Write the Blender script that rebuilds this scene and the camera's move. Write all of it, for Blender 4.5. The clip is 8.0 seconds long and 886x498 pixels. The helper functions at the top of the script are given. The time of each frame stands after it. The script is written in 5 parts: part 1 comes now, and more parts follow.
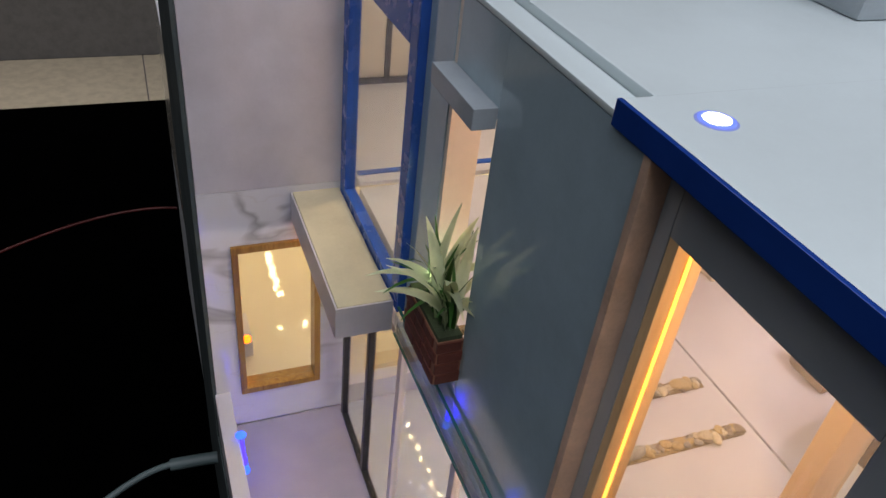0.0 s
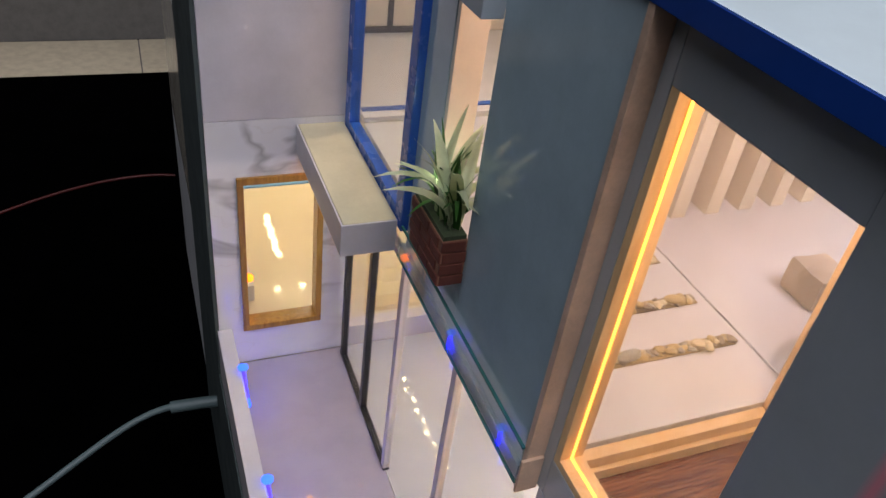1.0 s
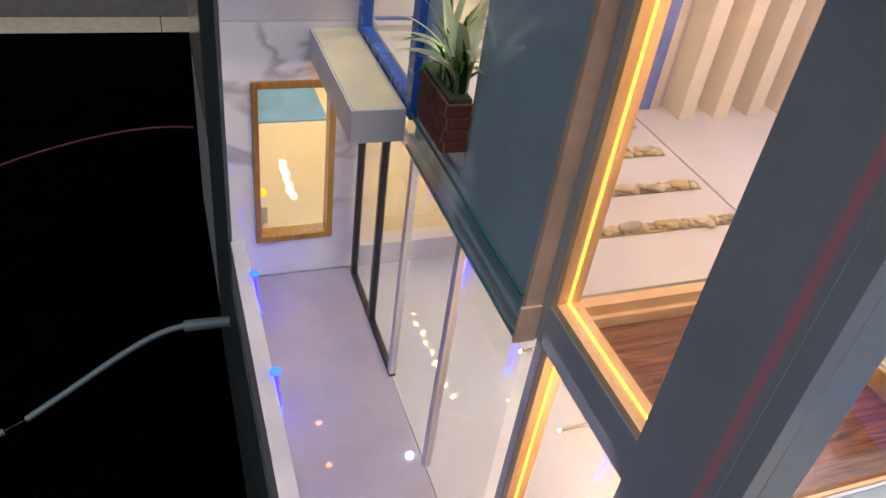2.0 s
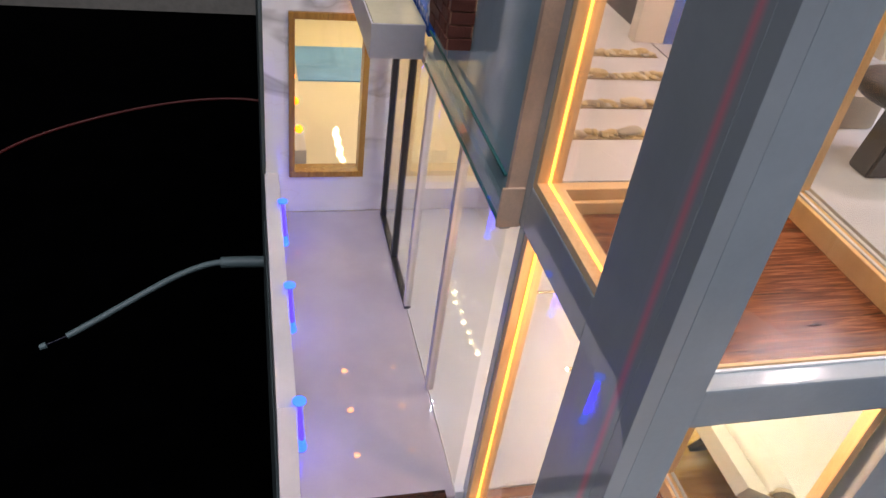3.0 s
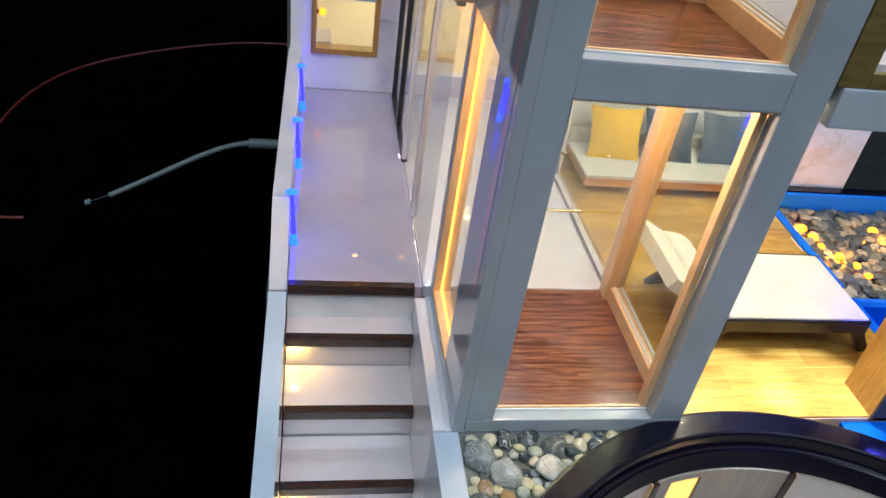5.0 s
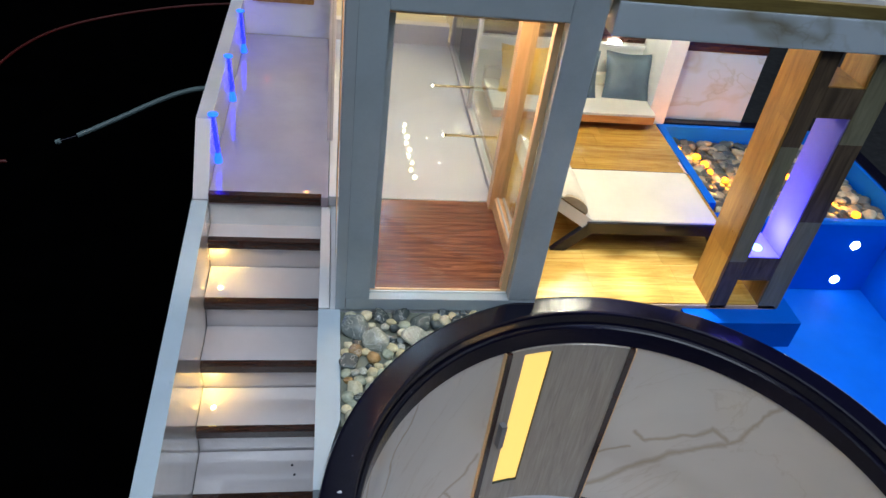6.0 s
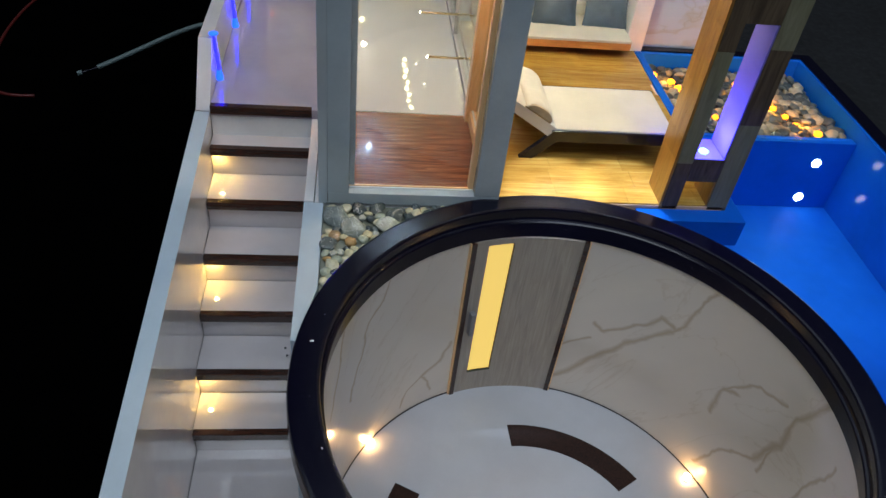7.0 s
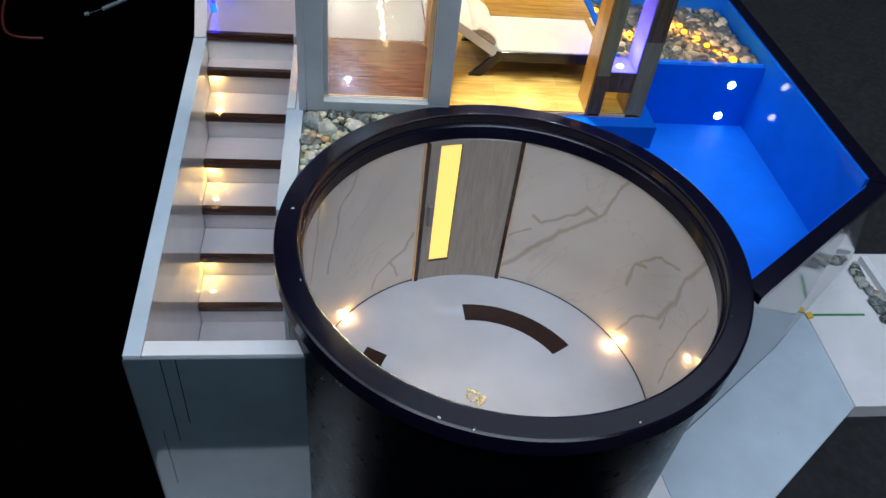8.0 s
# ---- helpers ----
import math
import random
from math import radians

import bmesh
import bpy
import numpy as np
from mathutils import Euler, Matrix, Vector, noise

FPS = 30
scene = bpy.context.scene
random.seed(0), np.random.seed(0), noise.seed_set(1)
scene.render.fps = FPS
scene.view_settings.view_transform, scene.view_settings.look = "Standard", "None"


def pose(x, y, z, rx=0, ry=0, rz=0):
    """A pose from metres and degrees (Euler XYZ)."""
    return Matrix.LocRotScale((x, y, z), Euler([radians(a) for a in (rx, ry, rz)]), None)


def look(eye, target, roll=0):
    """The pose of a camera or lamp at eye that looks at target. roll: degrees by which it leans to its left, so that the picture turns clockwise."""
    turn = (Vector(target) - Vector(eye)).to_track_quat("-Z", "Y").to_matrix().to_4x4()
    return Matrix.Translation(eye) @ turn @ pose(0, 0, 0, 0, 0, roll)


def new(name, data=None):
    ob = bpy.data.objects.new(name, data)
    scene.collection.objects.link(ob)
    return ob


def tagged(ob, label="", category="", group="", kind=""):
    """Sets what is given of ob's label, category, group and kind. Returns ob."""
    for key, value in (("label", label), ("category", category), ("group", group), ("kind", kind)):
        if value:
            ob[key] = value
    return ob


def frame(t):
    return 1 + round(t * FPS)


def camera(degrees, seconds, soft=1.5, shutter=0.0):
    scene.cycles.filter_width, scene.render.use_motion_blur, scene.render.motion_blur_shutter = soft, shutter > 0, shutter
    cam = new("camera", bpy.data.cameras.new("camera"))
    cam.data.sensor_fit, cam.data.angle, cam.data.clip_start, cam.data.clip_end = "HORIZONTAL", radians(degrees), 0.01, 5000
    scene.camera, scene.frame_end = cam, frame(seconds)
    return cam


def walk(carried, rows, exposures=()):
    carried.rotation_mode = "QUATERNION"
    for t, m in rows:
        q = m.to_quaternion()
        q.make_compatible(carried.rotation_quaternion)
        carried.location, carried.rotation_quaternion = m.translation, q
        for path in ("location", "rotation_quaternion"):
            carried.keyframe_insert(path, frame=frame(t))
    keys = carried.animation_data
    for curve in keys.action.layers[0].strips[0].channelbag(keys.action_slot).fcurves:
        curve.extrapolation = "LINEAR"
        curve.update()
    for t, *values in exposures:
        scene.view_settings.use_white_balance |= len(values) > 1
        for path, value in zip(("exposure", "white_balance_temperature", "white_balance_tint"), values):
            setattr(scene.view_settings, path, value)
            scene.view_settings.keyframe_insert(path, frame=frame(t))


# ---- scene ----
S = 0.04  # the model is built at 1:25: house metres below, times S
cam = camera(61.0, 8.0)
PATH = [
    (0, (-0.015, 0.051, 11.092), (0.663, 1.53, 9.929), 7.0),
    (0.5, (-0.126, -0.224, 10.886), (0.558, 1.252, 9.722), 7.6),
    (1, (-0.237, -0.421, 10.668), (0.458, 1.045, 9.499), 8.3),
    (1.5, (-0.305, -0.692, 10.417), (0.386, 0.766, 9.234), 8.8),
    (2, (-0.294, -1.063, 10.029), (0.357, 0.403, 8.836), 8.6),
    (2.2, (-0.26, -1.218, 9.847), (0.365, 0.263, 8.656), 8.5),
    (3.3, (0.317, -2.066, 9.289), (0.755, -0.509, 8.113), 8.4),
    (3.5, (0.378, -2.248, 9.172), (0.804, -0.683, 8.001), 8.5),
    (4, (0.384, -2.721, 8.845), (0.78, -1.141, 7.684), 9.0),
    (4.2, (0.417, -2.958, 8.698), (0.799, -1.371, 7.541), 9.0),
    (5.3, (0.868, -4.163, 8.498), (1.208, -2.578, 7.326), 9.0),
    (5.5, (1.074, -4.466, 8.548), (1.413, -2.886, 7.37), 9.0),
    (6, (1.737, -5.211, 8.756), (2.048, -3.661, 7.531), 8.3),
    (6.5, (2.129, -5.659, 8.777), (2.394, -4.131, 7.514), 7.5),
    (7, (2.213, -6.386, 8.815), (2.456, -4.891, 7.509), 7.3),
    (7.5, (2.329, -7.536, 9.075), (2.57, -6.07, 7.736), 7.2),
    (8, (2.466, -8.346, 9.366), (2.725, -6.915, 7.993), 7.6),
]
walk(cam, [(t, look(Vector(eye) * S, Vector(target) * S, roll)) for t, eye, target, roll in PATH],
     exposures=[(0, -0.3, 7080, 25), (1.5, 0.0, 6860, 26), (4, 0.07, 6820, 25), (5.5, -0.03, 6020, 13), (6.5, -0.5, 6200, 15), (7, -0.6, 6300, 13.5), (7.5, -0.49, 6140, 15.5), (8, -0.08, 6100, 16)])


# ---- light ----
WARM, COOL = (1.0, 0.58, 0.18), (0.86, 0.95, 1.0)
world = bpy.data.worlds.new("room_dark")
scene.world = world
world.use_nodes = True
world.node_tree.nodes["Background"].inputs[0].default_value = (0.5, 0.6, 0.75, 1)
world.node_tree.nodes["Background"].inputs[1].default_value = 0.02


def lamp(kind, name, place, power, colour, radius=0.05, target=None, spread=None):
    data = bpy.data.lights.new(name, kind)
    data.energy, data.color = power, colour
    ob = new(name, data)
    if kind == "AREA":
        data.shape, data.size = "DISK", radius * 2 * S
        if spread:
            data.spread = radians(spread)
    else:
        data.shadow_soft_size = radius * S
    if kind == "SPOT":
        data.spot_size, data.spot_blend = radians(spread or 90), 0.6
    place = Vector(place) * S
    ob.matrix_world = look(place, Vector(target) * S) if target else Matrix.Translation(place)
    return ob


lamp("AREA", "ceiling_panel_light", (3, -15, 44.5), 35, (0.80, 0.92, 1.0), radius=20, target=(3, -8, 0))
lamp("POINT", "living_room_light", (2.9, 3.0, 6.5), 0.052, (0.58, 0.76, 1.0), 0.06)
lamp("POINT", "living_room_light", (2.5, 5.3, 6.5), 0.052, (0.58, 0.76, 1.0), 0.06)
lamp("POINT", "terrace_light", (4.75, 2.0, 6.45), 0.19, (0.97, 0.87, 0.5), 0.06)
# the cool tint is invented, to bleach the yellow oak planks
for x in (4.55, 5.45):
    lamp("SPOT", "terrace_downlight", (x, 0.80, 6.55), 1.35, (0.72, 0.84, 1.0), 0.05, target=(x, 0.62, 3.7), spread=29)
lamp("POINT", "terrace_light", (5.4, 3.1, 6.45), 0.31, (0.95, 0.9, 0.62), 0.06)
lamp("POINT", "upper_room_light", (2.9, 3.3, 9.5), 0.05, (1.0, 0.72, 0.62), 0.06)
lamp("POINT", "upper_room_light", (2.9, 6.6, 9.5), 0.16, (1.0, 0.86, 0.64), 0.06)
lamp("POINT", "glass_box_light", (2.9, 1.1, 6.5), 0.2, (1.0, 0.66, 0.38), 0.06)
lamp("POINT", "glass_box_light", (2.9, 1.1, 9.5), 0.15, (1.0, 0.66, 0.36), 0.06)
lamp("POINT", "balcony_light", (5.2, 2.4, 9.4), 0.155, (1.0, 0.82, 0.84), 0.06)
lamp("POINT", "back_room_light", (2.4, 9.6, 6.6), 0.11, (1.0, 0.84, 0.6), 0.06)
# added fill for the pool; its two wall lamps are too weak
lamp("POINT", "pool_light", (8.1, 0.3, 3.3), 0.027, (0.55, 0.75, 1.0), 0.7)

for x, y in ((7.0, 3.75), (7.25, 3.1), (8.2, 3.55), (8.45, 3.1), (8.7, 2.6)):
    lamp("POINT", "bed_glow", (x, y, 3.56), 0.02, (1.0, 0.33, 0.015), 0.06)
# unseen area light, added to brighten the far floor tiles
lamp("AREA", "ceiling_panel_light", (-18, 50, 44.5), 7, (1.0, 0.97, 0.85), radius=11, target=(-12, 50, 0), spread=75)
# another unseen one, added to lift the dark west facades
lamp("AREA", "ceiling_panel_light", (-27, 4, 44.3), 5.5, (0.80, 0.92, 1.0), radius=13, target=(-20, 4, 0))
lamp("AREA", "ceiling_panel_light", (20, 16, 44.3), 7.0, (0.80, 0.92, 1.0), radius=20, target=(19, 15, 0))

# ---- materials ----


class Nodes:
    """A short way to write a node material."""

    def __init__(self, name):
        self.mat = bpy.data.materials.new(name)
        self.mat.use_nodes = True
        self.tree = self.mat.node_tree
        self.bsdf = self.tree.nodes["Principled BSDF"]
        self.out = self.tree.nodes["Material Output"]

    def add(self, kind, **sets):
        node = self.tree.nodes.new(kind)
        for key, value in sets.items():
            if key == "blend_type":
                node.blend_type = value
            elif key == "data_type":
                node.data_type = value
            elif key == "operation":
                node.operation = value
        return node

    def link(self, a, b):
        self.tree.links.new(a, b)

    def place(self, scale=(1, 1, 1), turn=(0, 0, 0)):
        """World position in house metres, scaled."""
        geo = self.add("ShaderNodeNewGeometry")
        mp = self.add("ShaderNodeMapping")
        mp.inputs["Scale"].default_value = [k / S for k in scale]
        mp.inputs["Rotation"].default_value = [radians(a) for a in turn]
        self.link(geo.outputs["Position"], mp.inputs["Vector"])
        return mp.outputs["Vector"]

    def noise(self, scale, detail=4, rough=0.55, stretch=(1, 1, 1), distort=0.0, turn=(0, 0, 0)):
        n = self.add("ShaderNodeTexNoise")
        n.inputs["Scale"].default_value, n.inputs["Detail"].default_value = scale, detail
        n.inputs["Roughness"].default_value, n.inputs["Distortion"].default_value = rough, distort
        self.link(self.place(stretch, turn), n.inputs["Vector"])
        return n.outputs["Fac"]

    def ramp(self, fac, *stops):
        r = self.add("ShaderNodeValToRGB")
        e = r.color_ramp.elements
        while len(e) < len(stops):
            e.new(0.5)
        for el, (pos, col) in zip(e, stops):
            el.position = pos
            el.color = (*col, 1) if len(col) == 3 else col
        self.link(fac, r.inputs["Fac"])
        return r.outputs["Color"]

    def mix(self, fac, a, b, mode="MIX"):
        m = self.add("ShaderNodeMix", data_type="RGBA", blend_type=mode)
        for value, slot in ((fac, m.inputs[0]), (a, m.inputs[6]), (b, m.inputs[7])):
            if isinstance(value, bpy.types.NodeSocket):
                self.link(value, slot)
            elif isinstance(value, (int, float)):
                slot.default_value = value
            else:
                slot.default_value = (*value, 1)
        return m.outputs[2]

    def bump(self, height, strength=0.2, distance=0.02):
        b = self.add("ShaderNodeBump")
        b.inputs["Strength"].default_value, b.inputs["Distance"].default_value = strength, distance * S
        self.link(height, b.inputs["Height"])
        self.link(b.outputs["Normal"], self.bsdf.inputs["Normal"])

    def range(self, fac, low, high):
        m = self.add("ShaderNodeMapRange")
        m.inputs["To Min"].default_value, m.inputs["To Max"].default_value = low, high
        self.link(fac, m.inputs["Value"])
        return m.outputs["Result"]

    def colour(self, socket):
        if isinstance(socket, bpy.types.NodeSocket):
            self.link(socket, self.bsdf.inputs["Base Color"])
        else:
            self.bsdf.inputs["Base Color"].default_value = (*socket, 1)

    def rough(self, value):
        if isinstance(value, bpy.types.NodeSocket):
            self.link(value, self.bsdf.inputs["Roughness"])
        else:
            self.bsdf.inputs["Roughness"].default_value = value

    def random(self):
        return self.add("ShaderNodeObjectInfo").outputs["Random"]


def painted(name, colour, rough=0.3, dirt=0.12, relief=0.05, coat=0.0):
    """Sprayed board: faint blotches, fine dust and a slightly uneven gloss."""
    n = Nodes(name)
    wide, fine = n.noise(1.3, 5, 0.6), n.noise(38, 3)
    dark = tuple(c * (1 - 2 * dirt) for c in colour)
    light = tuple(min(1, c * (1 + 0.5 * dirt)) for c in colour)
    c = n.ramp(wide, (0.3, dark), (0.62, light))
    c = n.mix(0.12, c, n.ramp(fine, (0.35, dark), (0.65, light)))
    n.colour(c)
    n.rough(n.range(n.noise(6, 5), rough * 0.7, rough * 1.4))
    if relief:
        n.bump(n.noise(70, 3), relief, 0.01)
    n.bsdf.inputs["Coat Weight"].default_value = coat
    n.bsdf.inputs["Coat Roughness"].default_value = 0.08
    return n.mat


def wooden(name, stops, scale=1.0, stretch=(0.25, 4, 1), rough=0.35, gloss=0.0, vary=0.0, turn=(0, 0, 0)):
    """Wood with long grain; stops from dark to light."""
    n = Nodes(name)
    grain = n.noise(3.0 * scale, 8, 0.62, stretch, 1.2, turn)
    pores = n.noise(16 * scale, 6, 0.7, stretch, 0.4, turn)
    c = n.ramp(grain, *stops)
    c = n.mix(0.35, c, n.ramp(pores, (0.38, stops[0][1]), (0.6, stops[-1][1])), "MULTIPLY")
    if vary:
        c = n.mix(vary, c, n.ramp(n.random(), (0.0, (0.45, 0.35, 0.22)), (1.0, (1.0, 1.0, 1.0))), "MULTIPLY")
    n.colour(c)
    n.rough(n.range(pores, rough * 0.7, rough * 1.3))
    n.bump(pores, 0.12, 0.01)
    n.bsdf.inputs["Coat Weight"].default_value = gloss
    n.bsdf.inputs["Coat Roughness"].default_value = 0.06
    return n.mat


def marbled(name, ground, vein, scale=0.5, rough=0.12, soft=0.026, stretch=(1, 1, 1.6), turn=(25, -35, 15)):
    """White marble film with a few drifting, branching veins."""
    n = Nodes(name)
    warp = n.noise(scale, 4, 0.5, stretch, 0.5, turn)
    v = n.ramp(warp, (0.5 - 1.6 * soft, ground), (0.5, vein), (0.5 + 1.2 * soft, ground))
    mask = n.ramp(n.noise(scale * 1.2, 2, 0.5, stretch, turn=(0, 50, 10)), (0.44, (0, 0, 0)), (0.6, (1, 1, 1)))
    fine = n.ramp(n.noise(scale * 1.9, 5, 0.5, stretch, 0.4, turn), (0.49, (1, 1, 1)), (0.5, (0.74, 0.68, 0.58)), (0.51, (1, 1, 1)))
    cloud = n.ramp(n.noise(scale * 1.8, 5), (0.3, (0.9, 0.9, 0.9)), (0.7, (1, 1, 1)))
    c = n.mix(mask, ground, v)
    c = n.mix(n.range(n.noise(scale * 1.1, 2, turn=(70, 0, 30)), -0.8, 1.3), c, n.mix(1.0, c, fine, "MULTIPLY"))
    n.colour(n.mix(1.0, c, cloud, "MULTIPLY"))
    n.rough(rough)
    n.bump(n.noise(30, 3), 0.02, 0.01)
    return n.mat


# veins of the rolled marble film: width, then angle and height along each
VEINS = (
    (0.14, ((75, 1.11), (67, 1.54), (61.8, 1.83), (51.5, 2.38), (46.4, 2.62))), (0.085, ((46.4, 2.62), (41.3, 3.17), (39.4, 3.41))),
    (0.07, ((76.3, 1.74), (66.8, 1.99))), (0.1, ((67, 2.28), (63.4, 2.17), (55.4, 2.49), (51.4, 2.71), (46.3, 2.68))),
    (0.12, ((27, 1.97), (26.1, 2.4), (22.2, 2.48))), (0.07, ((26.1, 2.4), (18.8, 2.81), (9.6, 2.92))),
    (0.075, ((24.6, 1.03), (20.7, 1.45), (10.2, 2.05))), (0.13, ((10.2, 2.05), (4.7, 2.47), (5.6, 2.75), (0.7, 3.44))), (0.07, ((7.5, 1.96), (6, 2.35))),
    (0.08, ((-4.4, 1.35), (-6.9, 2.48), (-12, 3.14))),
    (0.11, ((112, 1.82), (114.8, 1.57), (120.5, 1.4))), (0.06, ((120.5, 1.4), (125.3, 1.24), (127.7, 0.97))), (0.06, ((120.5, 1.4), (117, 1.0))),
    (0.065, ((136.3, 3.49), (138.7, 3.22), (145, 3.06), (151.7, 2.12))), (0.075, ((156.5, 3.46), (161.5, 2.79), (165.6, 2.51))),
)


def rolled(name, ground, vein, rough):
    """Marble film rolled round the upright wall: long slanting veins that fork and fade."""
    k = Nodes(name)
    geo, sub, sep = k.add("ShaderNodeNewGeometry"), k.add("ShaderNodeVectorMath", operation="SUBTRACT"), k.add("ShaderNodeSeparateXYZ")
    sub.inputs[1].default_value = (4.34 * S, -2.36 * S, 0)
    k.link(geo.outputs["Position"], sub.inputs[0]), k.link(sub.outputs[0], sep.inputs[0])
    ang, arc, com = k.add("ShaderNodeMath", operation="ARCTAN2"), k.add("ShaderNodeMath", operation="MULTIPLY"), k.add("ShaderNodeCombineXYZ")
    arc.inputs[1].default_value = -2.36 * S
    k.link(sep.outputs["Y"], ang.inputs[0]), k.link(sep.outputs["X"], ang.inputs[1]), k.link(ang.outputs[0], arc.inputs[0])
    k.link(arc.outputs[0], com.inputs[0]), k.link(sep.outputs["Z"], com.inputs[1])

    def film(turn, along, across, scale, detail, shift, distort):
        m, t = k.add("ShaderNodeMapping"), k.add("ShaderNodeTexNoise")
        m.vector_type = "TEXTURE"
        m.inputs["Rotation"].default_value = (0, 0, radians(turn))
        m.inputs["Scale"].default_value = (S / along, S / across, S)
        m.inputs["Location"].default_value = (shift * S, 0, 0)
        t.inputs["Scale"].default_value, t.inputs["Detail"].default_value = scale, detail
        t.inputs["Roughness"].default_value, t.inputs["Distortion"].default_value = 0.58, distort
        k.link(com.outputs[0], m.inputs["Vector"]), k.link(m.outputs[0], t.inputs["Vector"])
        return t.outputs["Fac"]
    wob = k.add("ShaderNodeTexNoise")
    wob.inputs["Scale"].default_value, wob.inputs["Detail"].default_value = 1.6 / S, 6
    shift, bend = k.add("ShaderNodeVectorMath", operation="MULTIPLY_ADD"), k.add("ShaderNodeVectorMath", operation="SUBTRACT")
    bend.inputs[1].default_value = (0.5, 0.5, 0.5)
    k.link(com.outputs[0], wob.inputs["Vector"]), k.link(wob.outputs["Color"], bend.inputs[0])
    k.link(bend.outputs[0], shift.inputs[0]), k.link(com.outputs[0], shift.inputs[2])
    shift.inputs[1].default_value = (0.34 * S, 0.34 * S, 0)
    near = None
    for width, line in VEINS:
        spots = [Vector((-2.36 * S * radians(a), z * S, 0)) for a, z in line]
        for p, q in zip(spots, spots[1:]):
            d = q - p
            sub2, dot, part_, back, gap, size, thin = (k.add("ShaderNodeVectorMath", operation=o) if o != "M" else k.add("ShaderNodeMath", operation="MULTIPLY")
                                                       for o in ("SUBTRACT", "DOT_PRODUCT", "M", "SCALE", "SUBTRACT", "LENGTH", "M"))
            sub2.inputs[1].default_value, dot.inputs[1].default_value = p, d
            part_.inputs[1].default_value, part_.use_clamp = 1 / d.length_squared, True
            back.inputs[0].default_value = d
            thin.inputs[1].default_value = 1 / (width * S)
            k.link(shift.outputs[0], sub2.inputs[0]), k.link(sub2.outputs[0], dot.inputs[0]), k.link(dot.outputs["Value"], part_.inputs[0])
            k.link(part_.outputs[0], back.inputs["Scale"]), k.link(sub2.outputs[0], gap.inputs[0]), k.link(back.outputs[0], gap.inputs[1])
            k.link(gap.outputs[0], size.inputs[0]), k.link(size.outputs["Value"], thin.inputs[0])
            if near is None:
                near = thin.outputs[0]
            else:
                least = k.add("ShaderNodeMath", operation="MINIMUM")
                k.link(near, least.inputs[0]), k.link(thin.outputs[0], least.inputs[1])
                near = least.outputs[0]
    reach = k.add("ShaderNodeMath", operation="MULTIPLY")
    k.link(near, reach.inputs[0]), k.link(k.range(film(40, 1.0, 1.6, 1.6, 5, 2.0, 0.3), 0.5, 3.4), reach.inputs[1])
    main = k.ramp(reach.outputs[0], (0.0, (0.55, 0.55, 0.55)), (0.4, (0.36, 0.36, 0.36)), (0.85, (0, 0, 0)))
    side = k.ramp(film(52, 0.35, 0.9, 1.0, 7, 4.1, 0.8), (0.49, (0, 0, 0)), (0.5, (0.16, 0.16, 0.16)), (0.507, (0, 0, 0)))
    cloud = k.ramp(film(33, 0.4, 0.8, 1.0, 5, 7.7, 0.3), (0.3, (0.9, 0.9, 0.905)), (0.7, (1, 1, 1)))
    veins = k.mix(1.0, main, side, "LIGHTEN")
    k.colour(k.mix(1.0, k.mix(veins, ground, vein), cloud, "MULTIPLY"))
    k.rough(rough)
    return k.mat


def glowing(name, colour, strength):
    n = Nodes(name)
    n.colour(tuple(0.5 * c for c in colour))
    n.bsdf.inputs["Emission Color"].default_value = (*colour, 1)
    n.bsdf.inputs["Emission Strength"].default_value = strength
    return n.mat


def clear(name, tint=(0.96, 0.98, 0.97), rough=0.02, dust=0.0):
    """Thin clear sheet: see-through, with gloss that grows towards grazing views and a film of dust."""
    n = Nodes(name)
    t, g, m = n.add("ShaderNodeBsdfTransparent"), n.add("ShaderNodeBsdfGlossy"), n.add("ShaderNodeMixShader")
    w, p, k = n.add("ShaderNodeLayerWeight"), n.add("ShaderNodeMath", operation="POWER"), n.add("ShaderNodeMath", operation="MULTIPLY_ADD")
    t.inputs["Color"].default_value, g.inputs["Roughness"].default_value = (*tint, 1), rough
    p.inputs[1].default_value, k.inputs[1].default_value, k.inputs[2].default_value = 5.0, 0.8, 0.03
    for a, b in ((w.outputs["Facing"], p.inputs[0]), (p.outputs[0], k.inputs[0]), (k.outputs[0], m.inputs[0]), (t.outputs[0], m.inputs[1]), (g.outputs[0], m.inputs[2]), (m.outputs[0], n.out.inputs["Surface"])):
        n.link(a, b)
    if dust:
        haze, d = n.add("ShaderNodeBsdfTranslucent"), n.add("ShaderNodeMixShader")
        haze.inputs["Color"].default_value = (0.9, 0.86, 0.92, 1)
        n.link(n.range(n.noise(1.3, 4, 0.6, (1, 1, 0.5), 0.6, (20, 0, 0)), 0.3 * dust, 1.7 * dust), d.inputs[0])
        n.link(m.outputs[0], d.inputs[1])
        n.link(haze.outputs[0], d.inputs[2])
        n.link(d.outputs[0], n.out.inputs["Surface"])
    return n.mat


